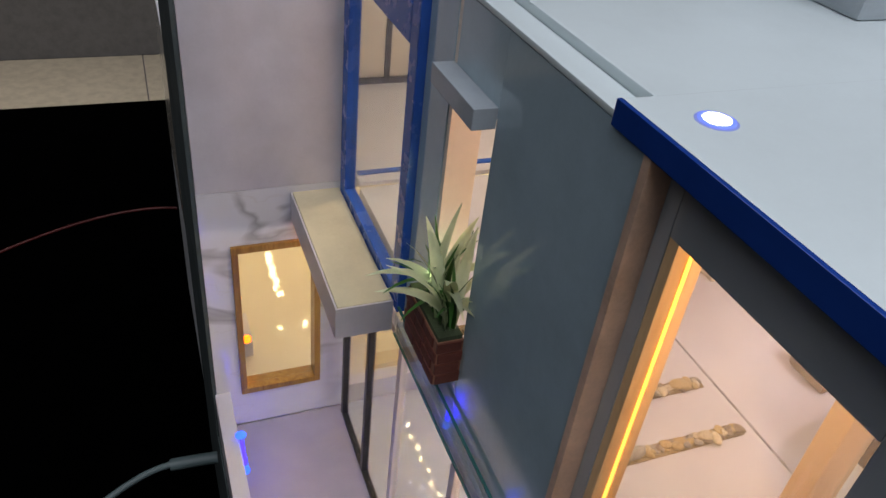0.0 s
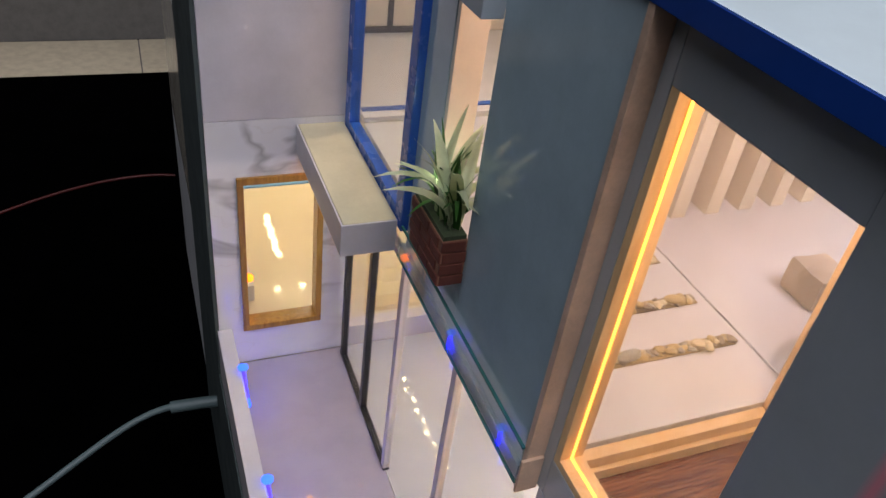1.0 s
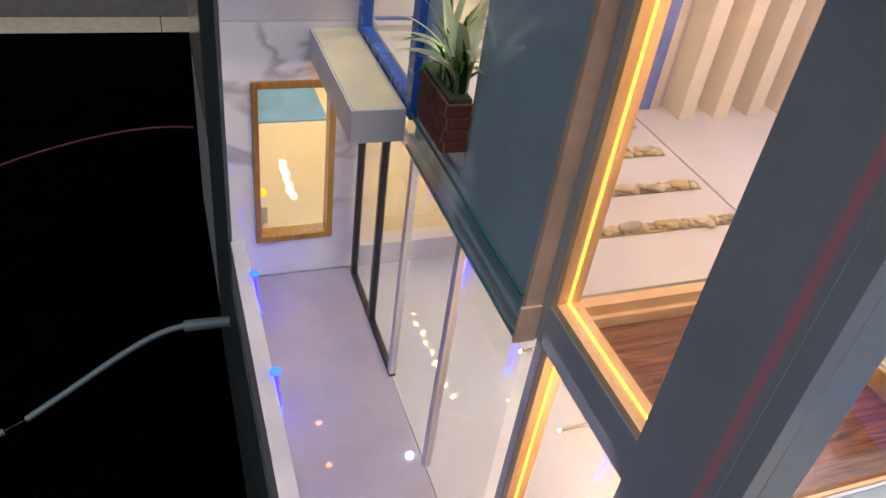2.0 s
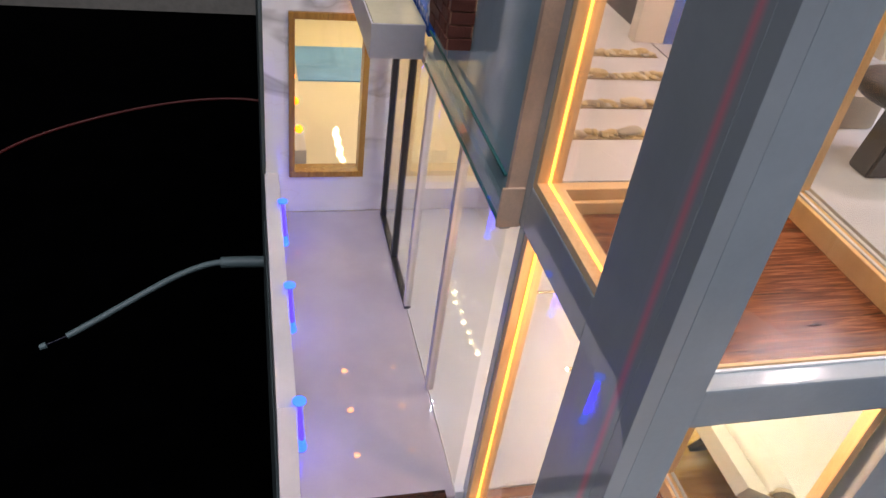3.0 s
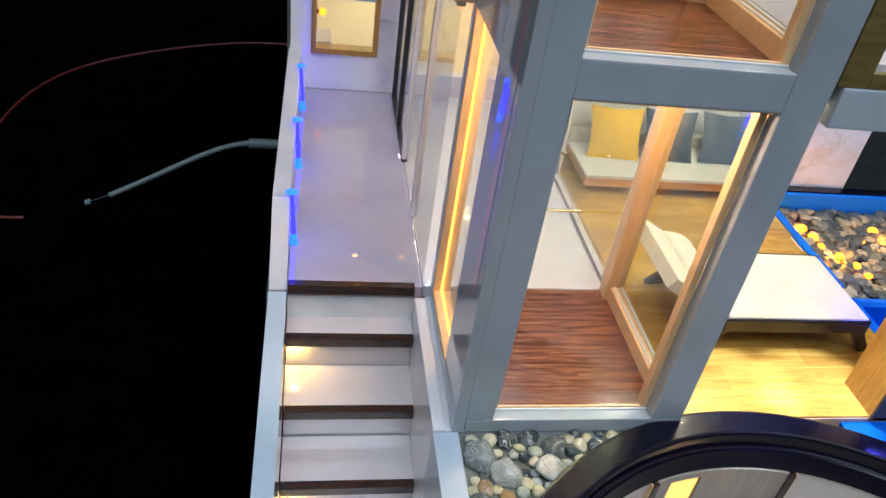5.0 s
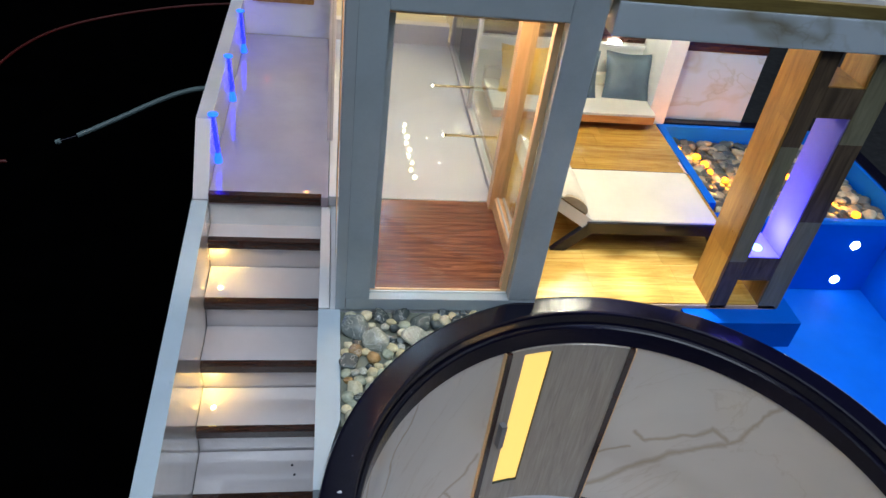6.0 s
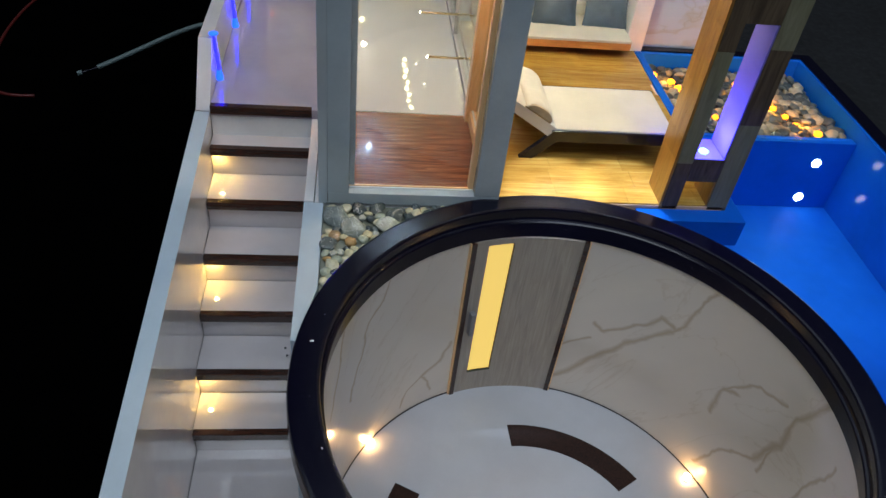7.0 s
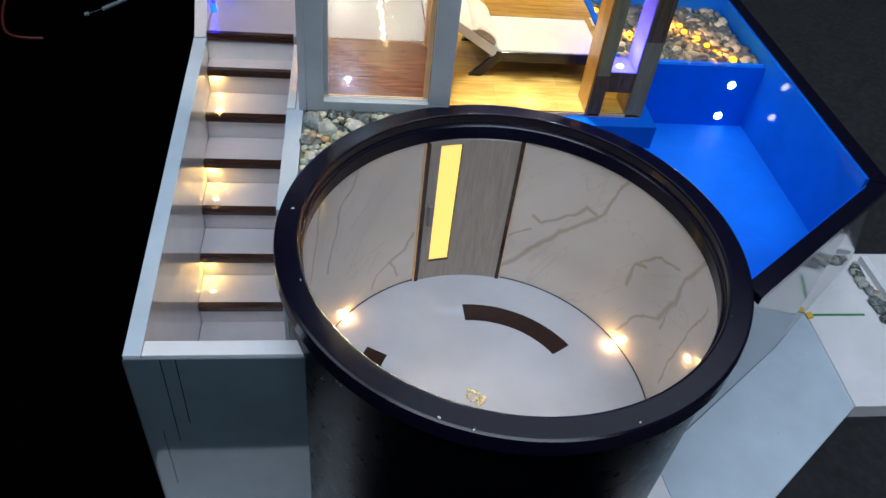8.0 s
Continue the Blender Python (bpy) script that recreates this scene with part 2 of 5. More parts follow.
def stony(name, stops, scale=4.0, rough=0.35, veins=0.0):
    """Pebbles: each one takes its own tone, with specks and bands."""
    n = Nodes(name)
    own = n.ramp(n.random(), *stops)
    n.tree.nodes[-1].color_ramp.interpolation = "CONSTANT"
    speck = n.noise(scale * 5, 6, 0.7)
    band = n.noise(scale, 5, 0.6, distort=1.5)
    c = n.mix(0.6, own, n.ramp(band, (0.3, (0.7, 0.7, 0.7)), (0.5, (1, 1, 1)), (0.64, (0.88, 0.86, 0.8))), "MULTIPLY")
    c = n.mix(0.5, c, n.ramp(speck, (0.35, (0.62, 0.62, 0.62)), (0.6, (1.2, 1.2, 1.17))), "MULTIPLY")
    if veins:
        lines = n.ramp(n.noise(scale * 0.9, 4, 0.6, distort=1.8), (0.482, (0, 0, 0)), (0.5, (veins, veins, veins)), (0.512, (0, 0, 0)))
        c = n.mix(lines, c, (0.72, 0.74, 0.70))
    n.colour(c)
    n.rough(n.range(band, rough * 0.6, rough * 1.5))
    n.bump(speck, 0.25, 0.02)
    return n.mat


M_WHITE = painted("white_acrylic", (0.74, 0.74, 0.75), 0.05, 0.05, 0.01)
M_BOARD = painted("white_foam_board", (0.74, 0.76, 0.78), 0.35, 0.07)
M_ROOF = painted("white_roof_board", (0.66, 0.77, 0.79), 0.2, 0.03, 0.01)
M_GLOSS = painted("polished_white_floor", (0.62, 0.62, 0.66), 0.3, 0.05, 0.0, 1.0)
M_GLOSS.node_tree.nodes["Principled BSDF"].inputs["Coat Roughness"].default_value = 0.012
M_GLOSS.node_tree.nodes["Principled BSDF"].inputs["Specular IOR Level"].default_value = 0.12
M_TREAD = painted("white_step_board", (0.62, 0.58, 0.59), 0.075, 0.05, 0.01, 1.0)
M_TREAD.node_tree.nodes["Principled BSDF"].inputs["Coat Roughness"].default_value = 0.04
M_TREAD.node_tree.nodes["Principled BSDF"].inputs["Coat IOR"].default_value = 1.9
M_STAIRWALL = painted("mirror_white_acrylic", (0.84, 0.79, 0.78), 0.02, 0.05, 0.0, 1.0)
M_STAIRWALL.node_tree.nodes["Principled BSDF"].inputs["Coat Roughness"].default_value = 0.02
M_BASE = painted("cool_white_board", (0.47, 0.56, 0.635), 0.3, 0.06, 0.03)
M_STONE = painted("dark_brown_stone", (0.075, 0.062, 0.055), 0.5, 0.35, 0.12)
M_DISC = painted("satin_white_floor", (0.485, 0.495, 0.53), 0.36, 0.05, 0.01)
M_GREY = painted("grey_lacquer", (0.40, 0.46, 0.495), 0.16, 0.08, 0.06, 0.3)
M_GREY.node_tree.nodes["Principled BSDF"].inputs["Coat Roughness"].default_value = 0.015
M_PANEL = painted("mirror_grey_acrylic", (0.40, 0.45, 0.48), 0.4, 0.06, 0.0, 1.0)
M_PANEL.node_tree.nodes["Principled BSDF"].inputs["Coat Roughness"].default_value = 0.0
M_PANEL.node_tree.nodes["Principled BSDF"].inputs["Coat IOR"].default_value = 1.62
M_SLATE = painted("slate_blue_acrylic", (0.42, 0.57, 0.64), 0.08, 0.08, 0.03, 0.5)
M_TAN = painted("raw_fibreboard", (0.84, 0.58, 0.42), 0.6, 0.2, 0.3)
M_CREAM = painted("cream_board", (0.78, 0.72, 0.6), 0.12, 0.05)
M_CLOTH = painted("black_cloth", (0.0005, 0.0005, 0.0006), 0.95, 0.3, 0.3)
M_CLOTH.node_tree.nodes["Principled BSDF"].inputs["Specular IOR Level"].default_value = 0.005
M_BLACK = painted("black_lacquer", (0.006, 0.006, 0.014), 0.2, 0.2, 0.08, 0.15)
M_BLACK.node_tree.nodes["Principled BSDF"].inputs["Specular IOR Level"].default_value = 0.35


def dusty(name, colour, rough):
    """Dark lacquer with dust specks and fine scratches."""
    n = Nodes(name)
    specks = n.ramp(n.noise(46, 2, 0.6), (0.73, (0, 0, 0)), (0.79, (1, 1, 1)))
    lines = n.ramp(n.noise(9, 3, 0.6, (1, 7, 1), 0.6, (0, 0, 35)), (0.496, (0, 0, 0)), (0.5, (0.5, 0.5, 0.5)), (0.504, (0, 0, 0)))
    c = n.mix(specks, colour, (0.16, 0.16, 0.18))
    n.colour(n.mix(lines, c, (0.05, 0.05, 0.07)))
    n.rough(n.range(n.noise(11, 6, 0.75), rough * 0.35, rough * 2.2))
    n.bump(n.mix(0.7, n.noise(26, 6, 0.8), n.noise(85, 4, 0.75)), 0.15, 0.008)
    return n.mat


M_RIM = dusty("navy_black_lacquer", (0.0035, 0.0034, 0.011), 0.06)
M_TUB = painted("satin_black_paint", (0.0025, 0.0028, 0.0045), 0.28, 0.2, 0.1)
M_TUB.node_tree.nodes["Principled BSDF"].inputs["Specular IOR Level"].default_value = 0.1
M_RIM.node_tree.nodes["Principled BSDF"].inputs["Specular IOR Level"].default_value = 0.34
M_DARK = painted("dark_metal", (0.02, 0.021, 0.026), 0.35, 0.2)
M_BLUE = painted("blue_acrylic", (0.006, 0.11, 0.62), 0.07, 0.08, 0.03, 0.0)
M_BLUE.node_tree.nodes["Principled BSDF"].inputs["Specular IOR Level"].default_value = 0.09
M_POOL = painted("matt_blue_acrylic", (0.006, 0.14, 0.72), 0.55, 0.06, 0.02)
M_POOL.node_tree.nodes["Principled BSDF"].inputs["Specular IOR Level"].default_value = 0.1
M_BLUEFRAME = painted("blue_frame_paint", (0.02, 0.11, 0.48), 0.25, 0.1)
M_NAVY = painted("navy_edge_acrylic", (0.008, 0.055, 0.30), 0.12, 0.1, 0.02, 0.4)
M_LILAC = painted("lilac_grey_board", (0.6, 0.57, 0.6), 0.35, 0.08)
M_CONCRETE = painted("room_plaster", (0.17, 0.175, 0.18), 0.8, 0.1)
M_CABLE = painted("grey_green_cable", (0.10, 0.145, 0.15), 0.45, 0.1)
M_REDWIRE = painted("red_wire", (0.085, 0.008, 0.007), 0.4, 0.1)
M_GREEN = painted("green_edge", (0.02, 0.25, 0.07), 0.3, 0.1)
M_YELLOW = painted("yellow_tape", (0.75, 0.5, 0.06), 0.4, 0.1)
M_FABRIC = painted("slate_satin", (0.065, 0.10, 0.135), 0.42, 0.25, 0.3)
M_LINEN = painted("white_linen", (0.62, 0.6, 0.55), 0.8, 0.06, 0.35)
M_MUSTARD = painted("mustard_fabric", (0.7, 0.42, 0.04), 0.8, 0.12, 0.4)
M_LINER = wooden("pale_wood_liner", ((0.3, (0.82, 0.56, 0.29)), (0.7, (0.95, 0.73, 0.45))), 1.5, (2, 2, 0.3), 0.4)
M_ROSE = wooden("rosewood_film", ((0.32, (0.075, 0.027, 0.016)), (0.47, (0.2, 0.068, 0.034)), (0.64, (0.46, 0.19, 0.095))), 4.6, (0.13, 2.6, 1), 0.16, 0.25)
M_NOSING = wooden("dark_walnut_strip", ((0.3, (0.022, 0.008, 0.005)), (0.7, (0.085, 0.032, 0.018))), 2, (0.4, 3, 3), 0.2, 0.2)
M_INLAY = wooden("dark_rosewood_inlay", ((0.3, (0.014, 0.006, 0.005)), (0.7, (0.06, 0.024, 0.017))), 3, (2.5, 2.5, 1), 0.4)
M_INLAY.node_tree.nodes["Principled BSDF"].inputs["Specular IOR Level"].default_value = 0.25
M_OAK = wooden("oak_plank", ((0.3, (0.46, 0.25, 0.045)), (0.55, (0.66, 0.43, 0.10)), (0.75, (0.78, 0.58, 0.2))), 1.2, (0.3, 3, 1), 0.2, 0.3, 0.45)
M_PINE = wooden("pine_veneer", ((0.3, (0.31, 0.15, 0.028)), (0.55, (0.49, 0.265, 0.055)), (0.75, (0.61, 0.38, 0.10))), 1.3, (3, 3, 0.3), 0.3, 0.3, 0.5)
M_WALNUT = wooden("grey_walnut_veneer", ((0.3, (0.075, 0.055, 0.036)), (0.55, (0.15, 0.11, 0.07)), (0.75, (0.21, 0.16, 0.105))), 1.3, (3, 3, 0.3), 0.22, 0.3)
M_GREYOAK = wooden("olive_grey_veneer", ((0.3, (0.2, 0.19, 0.12)), (0.55, (0.27, 0.26, 0.17)), (0.75, (0.34, 0.32, 0.22))), 1.3, (3, 3, 0.3), 0.22, 0.3)
M_ASH = wooden("grey_ash_door", ((0.3, (0.34, 0.305, 0.265)), (0.55, (0.44, 0.40, 0.35)), (0.75, (0.52, 0.48, 0.425))), 1.5, (4, 4, 0.25), 0.35, 0.1)
M_OLIVE = wooden("olive_wood_trim", ((0.3, (0.16, 0.115, 0.03)), (0.7, (0.32, 0.25, 0.085))), 1.4, (0.4, 3, 3), 0.4)
M_ORANGEWOOD = wooden("orange_wood_edge", ((0.3, (0.5, 0.22, 0.05)), (0.7, (0.72, 0.38, 0.12))), 1.4, (0.4, 3, 3), 0.4)
M_MARBLE = rolled("warm_marble", (0.68, 0.64, 0.58), (0.34, 0.235, 0.11), 0.1)
M_MARBLE2 = marbled("grey_marble_tile", (0.74, 0.74, 0.76), (0.42, 0.41, 0.42), 0.5, 0.12)
M_MARBLE3 = marbled("matt_marble_panel", (0.42, 0.56, 0.74), (0.37, 0.44, 0.52), 0.4, 0.4, 0.02)
M_BEAM = marbled("blue_grey_marble_film", (0.52, 0.60, 0.65), (0.27, 0.26, 0.2), 0.55, 0.14, 0.03, (1, 1, 1.2))
M_OUTSIDE = painted("dull_dark_board", (0.075, 0.095, 0.095), 0.7, 0.15, 0.1)
M_OUTSIDE.node_tree.nodes["Principled BSDF"].inputs["Specular IOR Level"].default_value = 0.1
M_END = painted("dark_slate_acrylic", (0.105, 0.148, 0.172), 0.08, 0.08, 0.02, 0.5)
M_PEBBLE = stony("river_pebbles", ((0.0, (0.05, 0.065, 0.07)), (0.3, (0.19, 0.22, 0.215)), (0.55, (0.10, 0.12, 0.12)), (0.75, (0.36, 0.38, 0.33)), (0.95, (0.3, 0.21, 0.11))), 5.0, 0.15, 0.6)
M_CREAMSTONE = stony("cream_pebbles", ((0.0, (0.5, 0.46, 0.29)), (0.35, (0.36, 0.4, 0.31)), (0.65, (0.55, 0.52, 0.37)), (0.94, (0.38, 0.24, 0.1))), 5.0, 0.22)
M_PEBBLE2 = stony("bed_pebbles", ((0.0, (0.05, 0.065, 0.07)), (0.28, (0.30, 0.25, 0.17)), (0.5, (0.11, 0.125, 0.125)), (0.66, (0.40, 0.36, 0.27)), (0.88, (0.07, 0.08, 0.085))))
M_BRICK = painted("red_brick", (0.16, 0.042, 0.026), 0.6, 0.25, 0.4)
M_MORTAR = painted("brick_mortar", (0.33, 0.16, 0.1), 0.8, 0.2)
M_LEAF = painted("green_leaf", (0.05, 0.2, 0.035), 0.4, 0.25)
M_PALELEAF = painted("pale_leaf", (0.74, 0.82, 0.56), 0.4, 0.15)
M_CHROME = painted("brushed_steel", (0.6, 0.6, 0.6), 0.25, 0.08)
M_CHROME.node_tree.nodes["Principled BSDF"].inputs["Metallic"].default_value = 1.0
M_BRASS = painted("brass_rod", (0.75, 0.6, 0.35), 0.25, 0.08)
M_BRASS.node_tree.nodes["Principled BSDF"].inputs["Metallic"].default_value = 1.0
M_GLASS = clear("window_glass")
M_DUSTY = clear("dusty_window_acrylic", dust=0.05)
M_ACRYL = clear("green_edged_acrylic", (0.93, 0.98, 0.98))
M_ACRYLEDGE = painted("acrylic_cut_edge", (0.03, 0.17, 0.16), 0.2, 0.1)
G_LAMP = glowing("warm_led", (1.0, 0.62, 0.13), 560)
G_FOOT = glowing("warm_foot_led", (1.0, 0.56, 0.2), 70)
G_WHITE = glowing("white_led", (1.0, 0.95, 0.7), 60)
G_STRING = glowing("string_led", (1.0, 0.84, 0.4), 55)
G_STRIP = glowing("amber_led_strip", (1.0, 0.45, 0.06), 3.6)
G_BLUE = glowing("blue_light_rod", (0.007, 0.006, 1.0), 18)
G_BLUETIP = glowing("blue_light_tip", (0.02, 0.13, 1.0), 2.4)
G_COOL = glowing("cool_led", (0.8, 0.92, 1.0), 25)
G_ROOF = glowing("roof_led", (0.75, 0.85, 1.0), 14)
G_DOOR = glowing("door_light", (1.0, 0.70, 0.16), 1.15)
G_FIRE = glowing("amber_led", (1.0, 0.27, 0.006), 7)
G_DOT = glowing("amber_dot", (1.0, 0.17, 0.004), 5.0)
G_AMBER = glowing("canopy_amber_led", (1.0, 0.32, 0.02), 30)

# ---- builders ----


def box(bm, x0, x1, y0, y1, z0, z1, bevel=0.0):
    """A box between house-metre bounds, with softened edges."""
    m = Matrix.Translation(((x0 + x1) / 2, (y0 + y1) / 2, (z0 + z1) / 2)) @ Matrix.Diagonal((abs(x1 - x0), abs(y1 - y0), abs(z1 - z0), 1))
    got = bmesh.ops.create_cube(bm, size=1, matrix=m)
    if bevel:
        edges = list({e for v in got["verts"] for e in v.link_edges})
        bmesh.ops.bevel(bm, geom=edges, offset=bevel, segments=2, affect="EDGES", profile=0.7)
    return got["verts"]


def prism(bm, points, z0, z1):
    """An upright prism over a plan outline."""
    low = [bm.verts.new((x, y, z0)) for x, y in points]
    top = [bm.verts.new((x, y, z1)) for x, y in points]
    bm.faces.new(top), bm.faces.new(low[::-1])
    for a in range(len(points)):
        b = (a + 1) % len(points)
        bm.faces.new((low[a], low[b], top[b], top[a]))
    bmesh.ops.recalc_face_normals(bm, faces=bm.faces[:])


def extruded(bm, outline, axis, a, b):
    """A prism along x or y: outline holds the two other coordinates."""
    def put(u, v, w):
        return (w, u, v) if axis == "x" else (u, w, v)
    low = [bm.verts.new(put(u, v, a)) for u, v in outline]
    top = [bm.verts.new(put(u, v, b)) for u, v in outline]
    bm.faces.new(top), bm.faces.new(low[::-1])
    for i in range(len(outline)):
        j = (i + 1) % len(outline)
        bm.faces.new((low[i], low[j], top[j], top[i]))
    bmesh.ops.recalc_face_normals(bm, faces=bm.faces[:])


def ball(bm, c, r, flat=1.0, u=14, v=8):
    bmesh.ops.create_uvsphere(bm, u_segments=u, v_segments=v, radius=1, matrix=Matrix.Translation(c) @ Matrix.Diagonal((r, r, r * flat, 1)))


def rod(bm, a, b, r0, r1=None, n=14):
    """A round bar from a to b."""
    a, b = Vector(a), Vector(b)
    d = b - a
    m = Matrix.Translation((a + b) / 2) @ d.to_track_quat("Z", "Y").to_matrix().to_4x4()
    bmesh.ops.create_cone(bm, cap_ends=True, segments=n, radius1=r0, radius2=r0 if r1 is None else r1, depth=d.length, matrix=m)


def lathe(bm, centre, profile, n=128, closed=True):
    """A ring or shell turned round an upright axis: profile of (radius, z)."""
    cx, cy = centre
    rings = []
    for k in range(n):
        a = 2 * math.pi * k / n
        rings.append([bm.verts.new((cx + r * math.cos(a), cy + r * math.sin(a), z)) for r, z in profile])
    m = len(profile)
    for k in range(n):
        for i in range(m if closed else m - 1):
            j = (i + 1) % m
            bm.faces.new((rings[k][i], rings[(k + 1) % n][i], rings[(k + 1) % n][j], rings[k][j]))
    bmesh.ops.recalc_face_normals(bm, faces=bm.faces[:])


def finish(name, bm, material, base=(0, 0, 0), smooth=None):
    bmesh.ops.translate(bm, verts=bm.verts[:], vec=-Vector(base))
    bmesh.ops.scale(bm, verts=bm.verts[:], vec=(S, S, S))
    mesh = bpy.data.meshes.new(name)
    bm.to_mesh(mesh)
    bm.free()
    mesh.materials.append(material)
    if smooth:
        mesh.shade_smooth()
        mesh.set_sharp_from_angle(angle=radians(smooth))
    return mesh


BASES = {}


def thing(name, base, label, category, group="", kind=""):
    """An Empty at the base of a thing; its parts hang under it."""
    ob = new(name)
    ob.location = Vector(base) * S
    ob.empty_display_size = 0.01
    BASES[ob] = tuple(base)
    return tagged(ob, label, category, group, kind)


def part(name, bm, material, parent, label="", smooth=None, kind=""):
    base = BASES[parent]
    ob = new(name, finish(name, bm, material, base, smooth))
    ob.parent = parent
    BASES[ob] = base
    return tagged(ob, label, kind=kind)


def single(name, bm, material, label, category, group="", kind="", smooth=None, base=(0, 0, 0)):
    ob = new(name, finish(name, bm, material, base, smooth))
    ob.location = Vector(base) * S
    BASES[ob] = tuple(base)
    return tagged(ob, label, category, group, kind)


def slab(name, material, label, category, bounds, bevel=0.01, kind="structure", group=""):
    bm = bmesh.new()
    for b in bounds if isinstance(bounds[0], (tuple, list)) else [bounds]:
        box(bm, *b, bevel)
    return single(name, bm, material, label, category, group, kind)


def piece(name, mesh, parent, place, turn=(0, 0, 0), scale=(1, 1, 1)):
    """One of many alike pieces on a shared mesh."""
    ob = new(name, mesh)
    ob.parent = parent
    ob.matrix_basis = Matrix.LocRotScale((Vector(place) - Vector(BASES[parent])) * S, Euler(turn), scale)
    return ob


# ---- the room round the model ----
TOP = 46.0
FLOOR = -19.0
slab("floor", M_CONCRETE, "beige tiled floor of the exhibition room", "floor", (-75, 75, -75, 75, FLOOR - 1, FLOOR - 0.12), 0)
bm = bmesh.new()
for i in range(-5, 5):
    for j in range(-5, 5):
        box(bm, i * 15 + 0.06, i * 15 + 14.94, j * 15 + 0.06, j * 15 + 14.94, FLOOR - 0.12, FLOOR, 0.05)
single("floor_tiles", bm, painted("beige_floor_tile", (0.58, 0.55, 0.45), 0.3, 0.1), "large beige ceramic floor tiles with thin joints", "floor", kind="structure")
slab("wall_north", M_CONCRETE, "plain plastered wall of the room", "wall", (-75, 75, 75, 76, FLOOR, TOP), 0)
slab("wall_south", M_CONCRETE, "plain plastered wall of the room", "wall", (-75, 75, -76, -75, FLOOR, TOP), 0)
slab("wall_west", M_CONCRETE, "plain plastered wall of the room", "wall", (-76, -75, -75, 75, FLOOR, TOP), 0)
slab("wall_east", M_CONCRETE, "plain plastered wall of the room", "wall", (75, 76, -75, 75, FLOOR, TOP), 0)
slab("ceiling", M_CONCRETE, "plain white ceiling of the room", "ceiling", (-75, 75, -75, 75, TOP, TOP + 1), 0)

table = thing("display_table", (0, 0, FLOOR), "large display table under a black cloth", "table")
bm = bmesh.new()
box(bm, -34, 36, -34, 23.9, -1.1, 0, 0.08)
part("tabletop", bm, M_CLOTH, table)
for x, y in ((-32, -32), (34, -32), (-32, 22), (34, 22)):
    bm = bmesh.new()
    box(bm, x - 0.8, x + 0.8, y - 0.8, y + 0.8, FLOOR, -1.1, 0.05)
    part("leg", bm, M_DARK, table)

slab("table_mat", painted("charcoal_fabric", (0.010, 0.011, 0.013), 0.9, 0.35, 0.4), "charcoal fabric mat on the black table", "mat", (6.95, 34, -32, 22, 0.0, 0.02), 0, kind="")

# ---- plinth, deck and stair ----
DECK = 3.79
bm = bmesh.new()
extruded(bm, [(6.6, 0), (6.6, 3.645), (1.98, 3.645), (1.96, 3.70), (-3.40, 3.08), (-3.40, 0)], "x", 0.26, 0.43)
single("wall_stair_side", bm, M_STAIRWALL, "white board side wall with sloping top beside the stair", "wall", kind="structure")
bm = bmesh.new()
extruded(bm, [(1.955, 3.7035), (-3.402, 3.0835), (-3.402, 3.090), (1.955, 3.710)], "x", 0.257, 0.431)
single("trim_stair", bm, M_BASE, "cool white matt cap along the sloping stair wall", "trim", kind="structure")
bm = bmesh.new()
extruded(bm, [(6.6, 3.648), (6.6, 4.37), (2.63, 4.37), (1.985, 3.71), (1.985, 3.648)], "x", 0.26, 0.43)
single("wall_parapet", bm, M_LILAC, "pale lilac-white parapet with a sloping end along the deck", "parapet", kind="structure")
slab("wall_stair_front", M_WHITE, "white board end wall of the stairwell", "wall", (0.434, 2.17, -3.39, -3.2, 0, 3.08))
slab("cladding_front", M_END, "dark slate glossy cladding on the end wall", "cladding", (0.26, 2.165, -3.42, -3.402, 0, 3.05), 0.003)
slab("cladding_side", M_OUTSIDE, "dark slate cladding on the outer side wall", "cladding", [(0.235, 0.256, -3.40, 1.9, 0, 3.0), (0.235, 0.256, 1.904, 6.46, 0, 3.66), (0.235, 0.276, 6.464, 9.4, 0, 10.6)], 0.003)
slab("wall_stair_inner", M_WHITE, "white glossy wall between stair and glass box", "wall", (1.69, 1.795, 0.25, 1.94, 0, 3.68))
slab("plinth", M_BOARD, "white board plinth under the house", "plinth", [(0.28, 3.9, 6.64, 14.1, 0, 3.595), (0.434, 1.70, 1.985, 6.6, 0, 3.645), (1.80, 3.85, 0.27, 6.6, 0, 3.645)])
# the rods' violet spill is put into the deck's base colour
slab("floor_deck", painted("polished_deck_violet_cast", (0.385, 0.345, 0.415), 0.008, 0.06, 0.0), "glossy white entrance deck", "floor", (0.434, 1.765, 1.97, 6.46, 3.65, DECK))

slab("seam", M_BLACK, "thin dark seams in the end cladding", "seam", [(0.61, 0.618, -3.4235, -3.4205, 1.55, 3.05), (0.762, 0.77, -3.4235, -3.4205, 1.9, 3.05), (0.45, 0.458, -3.4235, -3.4205, 0.6, 1.75)], 0)

